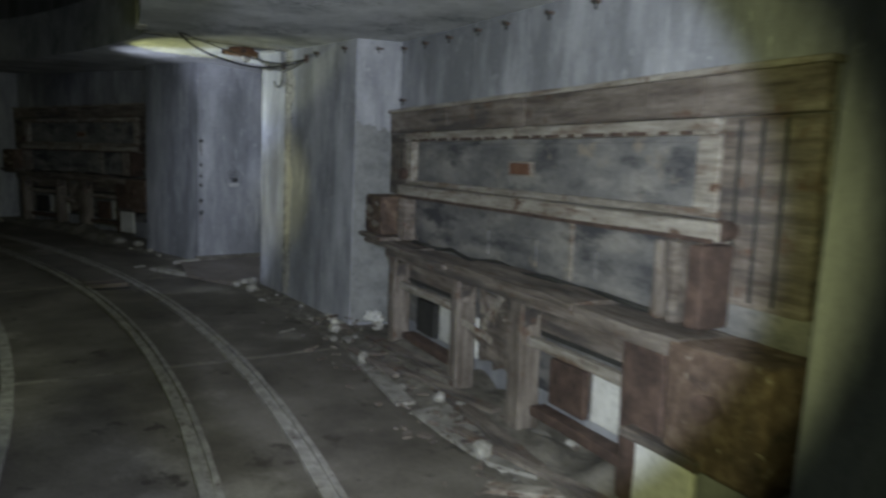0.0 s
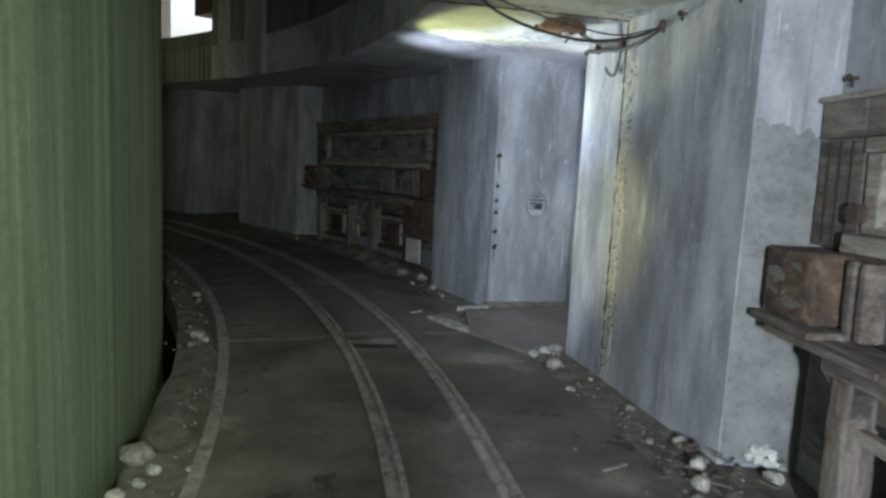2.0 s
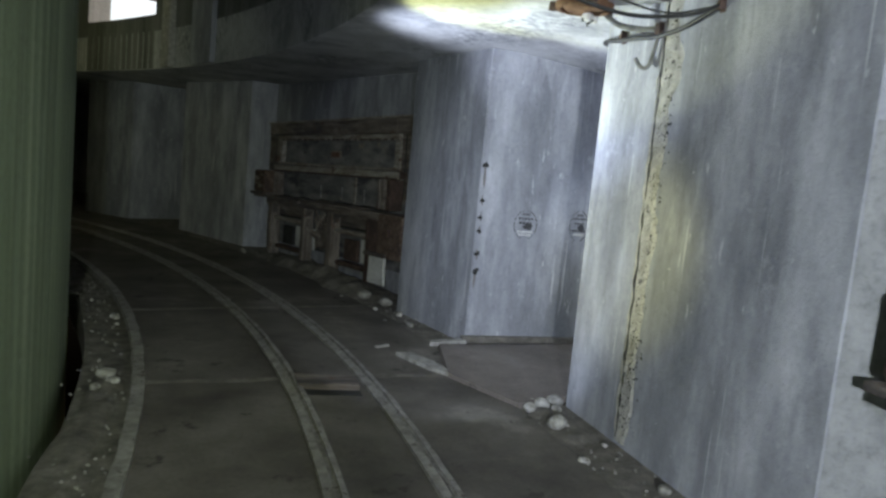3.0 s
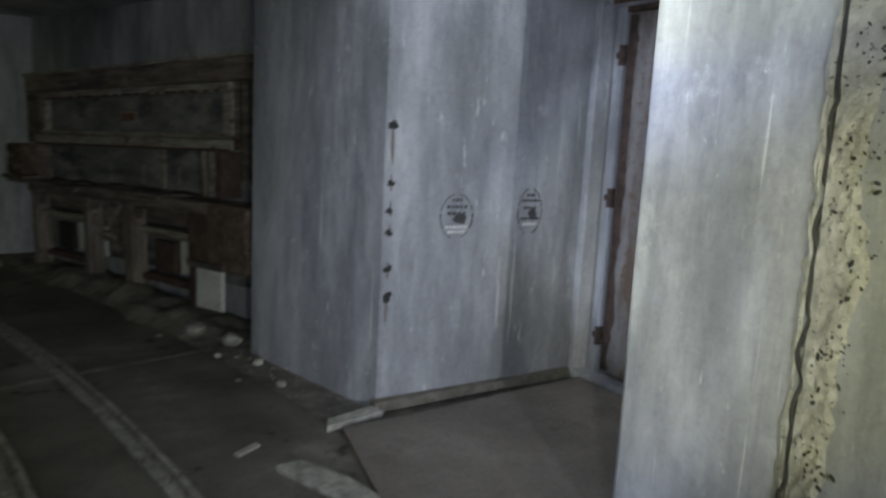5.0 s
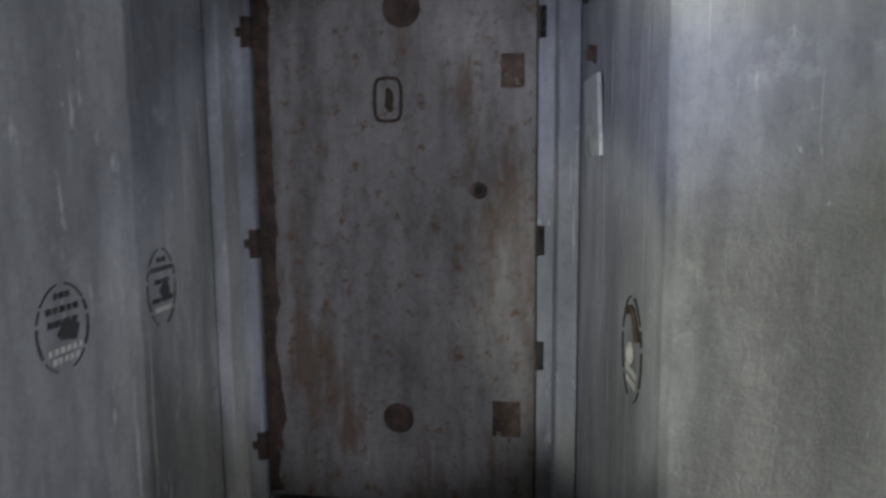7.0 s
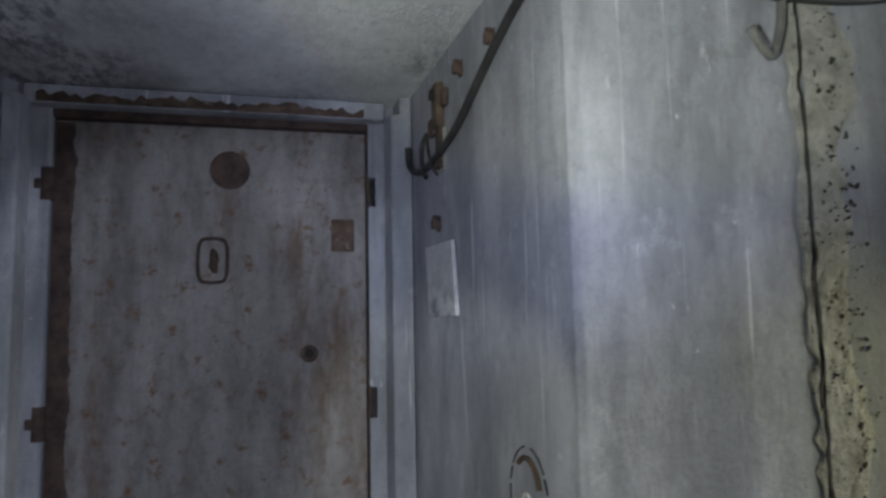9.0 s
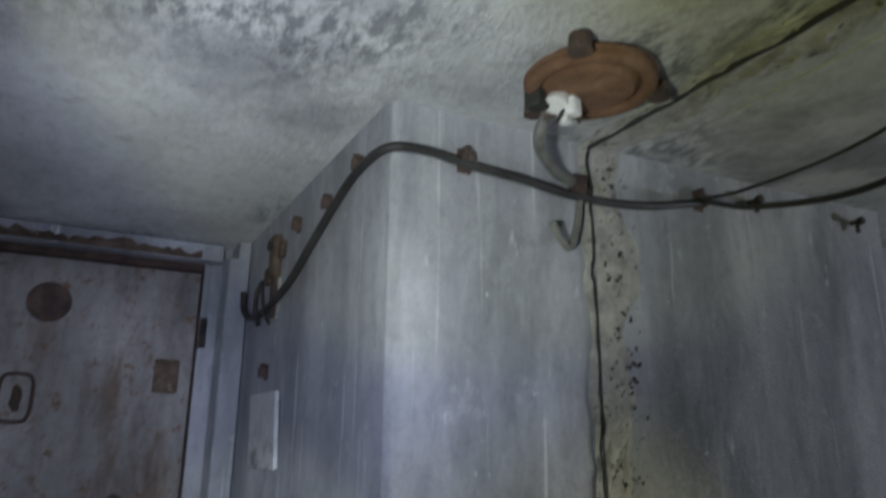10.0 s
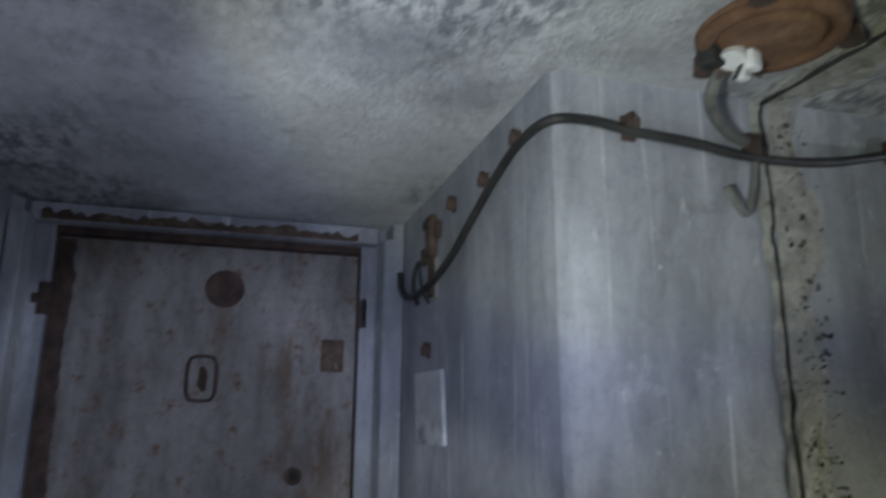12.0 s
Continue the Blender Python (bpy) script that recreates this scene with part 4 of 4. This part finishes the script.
def mound(points, height, seed, mat, label):
    """A low heap of dirt over a strip, highest in its middle."""
    (x0, y0), (x1, y1), width = points
    bm = bmesh.new()
    a, b = Vector((x0, y0, 0)), Vector((x1, y1, 0))
    side = Vector((y0 - y1, x1 - x0, 0)).normalized()
    n, k = max(8, int((b - a).length / 0.06)), 12
    grid = []
    for q in range(n + 1):
        row = []
        for e in range(k + 1):
            u, v = q / n, e / k * 2 - 1
            p = a.lerp(b, u) + side * width / 2 * v * (0.85 + 0.3 * noise.noise((u * 6, seed, v)))
            fall = (1 - abs(v) ** 2.2) * min(1, 6 * u, 6 * (1 - u))
            row.append(bm.verts.new((p.x, p.y, -0.024 + fall * height * (0.7 + 0.8 * noise.noise((p.x * 5, p.y * 5, seed))) + 0.008 * noise.noise((p.x * 30, p.y * 30, seed)))))
        grid.append(row)
    for q in range(n):
        for e in range(k):
            bm.faces.new((grid[q][e], grid[q][e + 1], grid[q + 1][e + 1], grid[q + 1][e]))
    return thing("dirt_mound", bm, mat, label, "rubble", smooth=True)


mound(((3.85, 5.95), (3.2, 2.4), 0.75), 0.13, 3, DIRT, "low heap of dirt and splinters under the broken console")
mound(((3.35, 11.0), (2.5, 13.9), 0.75), 0.13, 5, DIRT, "low heap of dirt under the dark console")
mound(((3.62, 7.5), (3.6, 8.12), 0.3), 0.05, 6, DIRT, "small heap of grit at the pier's foot")
mound(((1.08, 5.0), (1.18, 9.2), 0.22), 0.04, 8, DIRT, "low ridge of grit beside the green wall")


def sheet(points, z, thick, mat, name, label, category, tilt=0.0):
    bm = prism(points, 0.0, thick, 0.0)
    ob = thing(name, bm, mat, label, category)
    ob.matrix_world = Matrix.Translation((0, 0, z)) @ Matrix.Rotation(tilt, 4, "X")
    return ob


sheet([(3.06, 4.22), (3.28, 4.2), (3.45, 4.02), (3.5, 3.6), (3.38, 3.42), (3.1, 3.28), (3.0, 3.5), (3.02, 3.9)], 0.025, 0.02, RAILS, "grey_sheet", "grey fallen sheet lying on the rubble", "sheet")
sheet([(3.3, 5.35), (3.4, 5.33), (3.17, 4.35), (3.06, 4.38)], 0.015, 0.02, RAILS, "plank", "long grey plank lying along the floor edge", "plank")
sheet([(2.84, 3.34), (2.9, 3.38), (3.2, 3.08), (3.14, 3.04)], 0.005, 0.025, PALETIMBER, "plank", "pale broken wooden lath on the floor", "plank")
sheet([(3.2, 3.95), (3.225, 3.96), (3.28, 3.74), (3.26, 3.73)], 0.048, 0.02, DARKRUST, "splinter", "small dark splinter on the fallen sheet", "splinter")
sheet([(2.97, 9.12), (3.02, 8.98), (3.1, 8.78), (3.2, 8.62), (3.24, 8.66), (3.19, 8.9), (3.08, 9.12)], 0.0, 0.025, STONE, "broken_slab", "pale chipped slab corner beside the niche", "slab")
sheet([(3.3, 9.38), (3.62, 9.44), (3.6, 9.52), (3.34, 9.46)], 0.0, 0.03, STONE, "broken_slab", "pale strip of broken screed by the pier", "slab")
sheet([(2.87, 9.3), (2.98, 9.36), (2.97, 9.39), (2.86, 9.33)], 0.0, 0.012, STONE, "splinter", "pale splinter on the floor", "splinter")
sheet([(3.15, 6.15), (3.3, 6.2), (3.3, 6.22), (3.15, 6.17)], 0.0, 0.01, STONE, "splinter", "pale splinter on the floor", "splinter")
sleeper = holder("sleeper_pit", Matrix.Translation((0, 0, 0)), "sleeper pit painted as a dark strip beside a brown timber between the rails", "pit")
part("timber", worn(prism([(2.2, 8.38), (2.56, 8.34), (2.57, 8.52), (2.2, 8.58)], 0.0, 0.035, 0.0), 0.004, 41), TIMBER, sleeper)
# flat dark strip on the solid floor, painting the pit's shade
part("gap", prism([(2.2, 8.28), (2.56, 8.24), (2.56, 8.33), (2.2, 8.37)], 0.0, 0.004, 0.0), DARKVOID, sleeper, "flat dark strip painting the shade of the pit")


# splintered boards, chips and a crumpled bag at the broken console's foot
for s0, d0, s1, d1, w, tilt in ((0.55, 0.42, 1.75, 0.3, 0.09, 0.03), (1.2, 0.55, 2.3, 0.36, 0.07, 0.05), (1.75, 0.42, 2.9, 0.5, 0.1, 0.02), (2.35, 0.62, 3.3, 0.45, 0.06, 0.06), (0.8, 0.66, 1.5, 0.6, 0.05, 0.02)):
    a, b = Vector(bay_point(s0, d0)), Vector(bay_point(s1, d1))
    way = b - a
    board = thing("fallen_board", worn(box(0, way.length, -w / 2, w / 2, 0.0, 0.022, 0.003), 0.012, s0 * 7, 6), TIMBER, "rotten splintered board lying in the dirt", "board", "fallen boards")
    board.matrix_world = Matrix.Translation((a.x, a.y, 0.06)) @ Matrix.Rotation(math.atan2(way.y, way.x), 4, "Z") @ Matrix.Rotation(-tilt, 4, "Y")
bm = bmesh.new()
for q in range(210):
    p = bay_point(rnd.uniform(-0.2, 3.4), abs(rnd.gauss(0.5, 0.17)) + 0.08)
    size = rnd.choice((0.008, 0.012, 0.02, 0.035))
    turn = Matrix.Rotation(rnd.uniform(0, 6.3), 4, "Z") @ Matrix.Rotation(rnd.uniform(-0.4, 0.4), 4, "X")
    put_box(bm, -size, size, -size * rnd.uniform(0.15, 0.7), size * rnd.uniform(0.15, 0.7), -0.004, 0.006, 0.0, Matrix.Translation((p[0], p[1], 0.045 + rnd.uniform(0, 0.03))) @ turn)
thing("splinters", bm, TIMBER, "scattered wood chips and flakes of paint", "debris", kind="stuff")
for s0, d0, r in ((1.05, 0.66, 0.045), (2.62, 0.62, 0.05), (1.9, 0.5, 0.035), (2.05, 0.44, 0.03), (1.98, 0.38, 0.04), (0.3, 0.62, 0.04), (0.1, 0.55, 0.035)):
    p = bay_point(s0, d0)
    stone(p[0], p[1], r, 0.06, 0.9)
bag = lump(0.075, 4.0, 0.55, 4, 0.9)
for v in bag.verts:
    v.co += 0.02 * noise.noise_vector(v.co * 28)
bag = thing("crumpled_bag", bag, WHITEISH, "crumpled whitish plastic bag at the foot of the pier", "bag")
bag.matrix_world = Matrix.Translation((3.98, 6.13, 0.05))
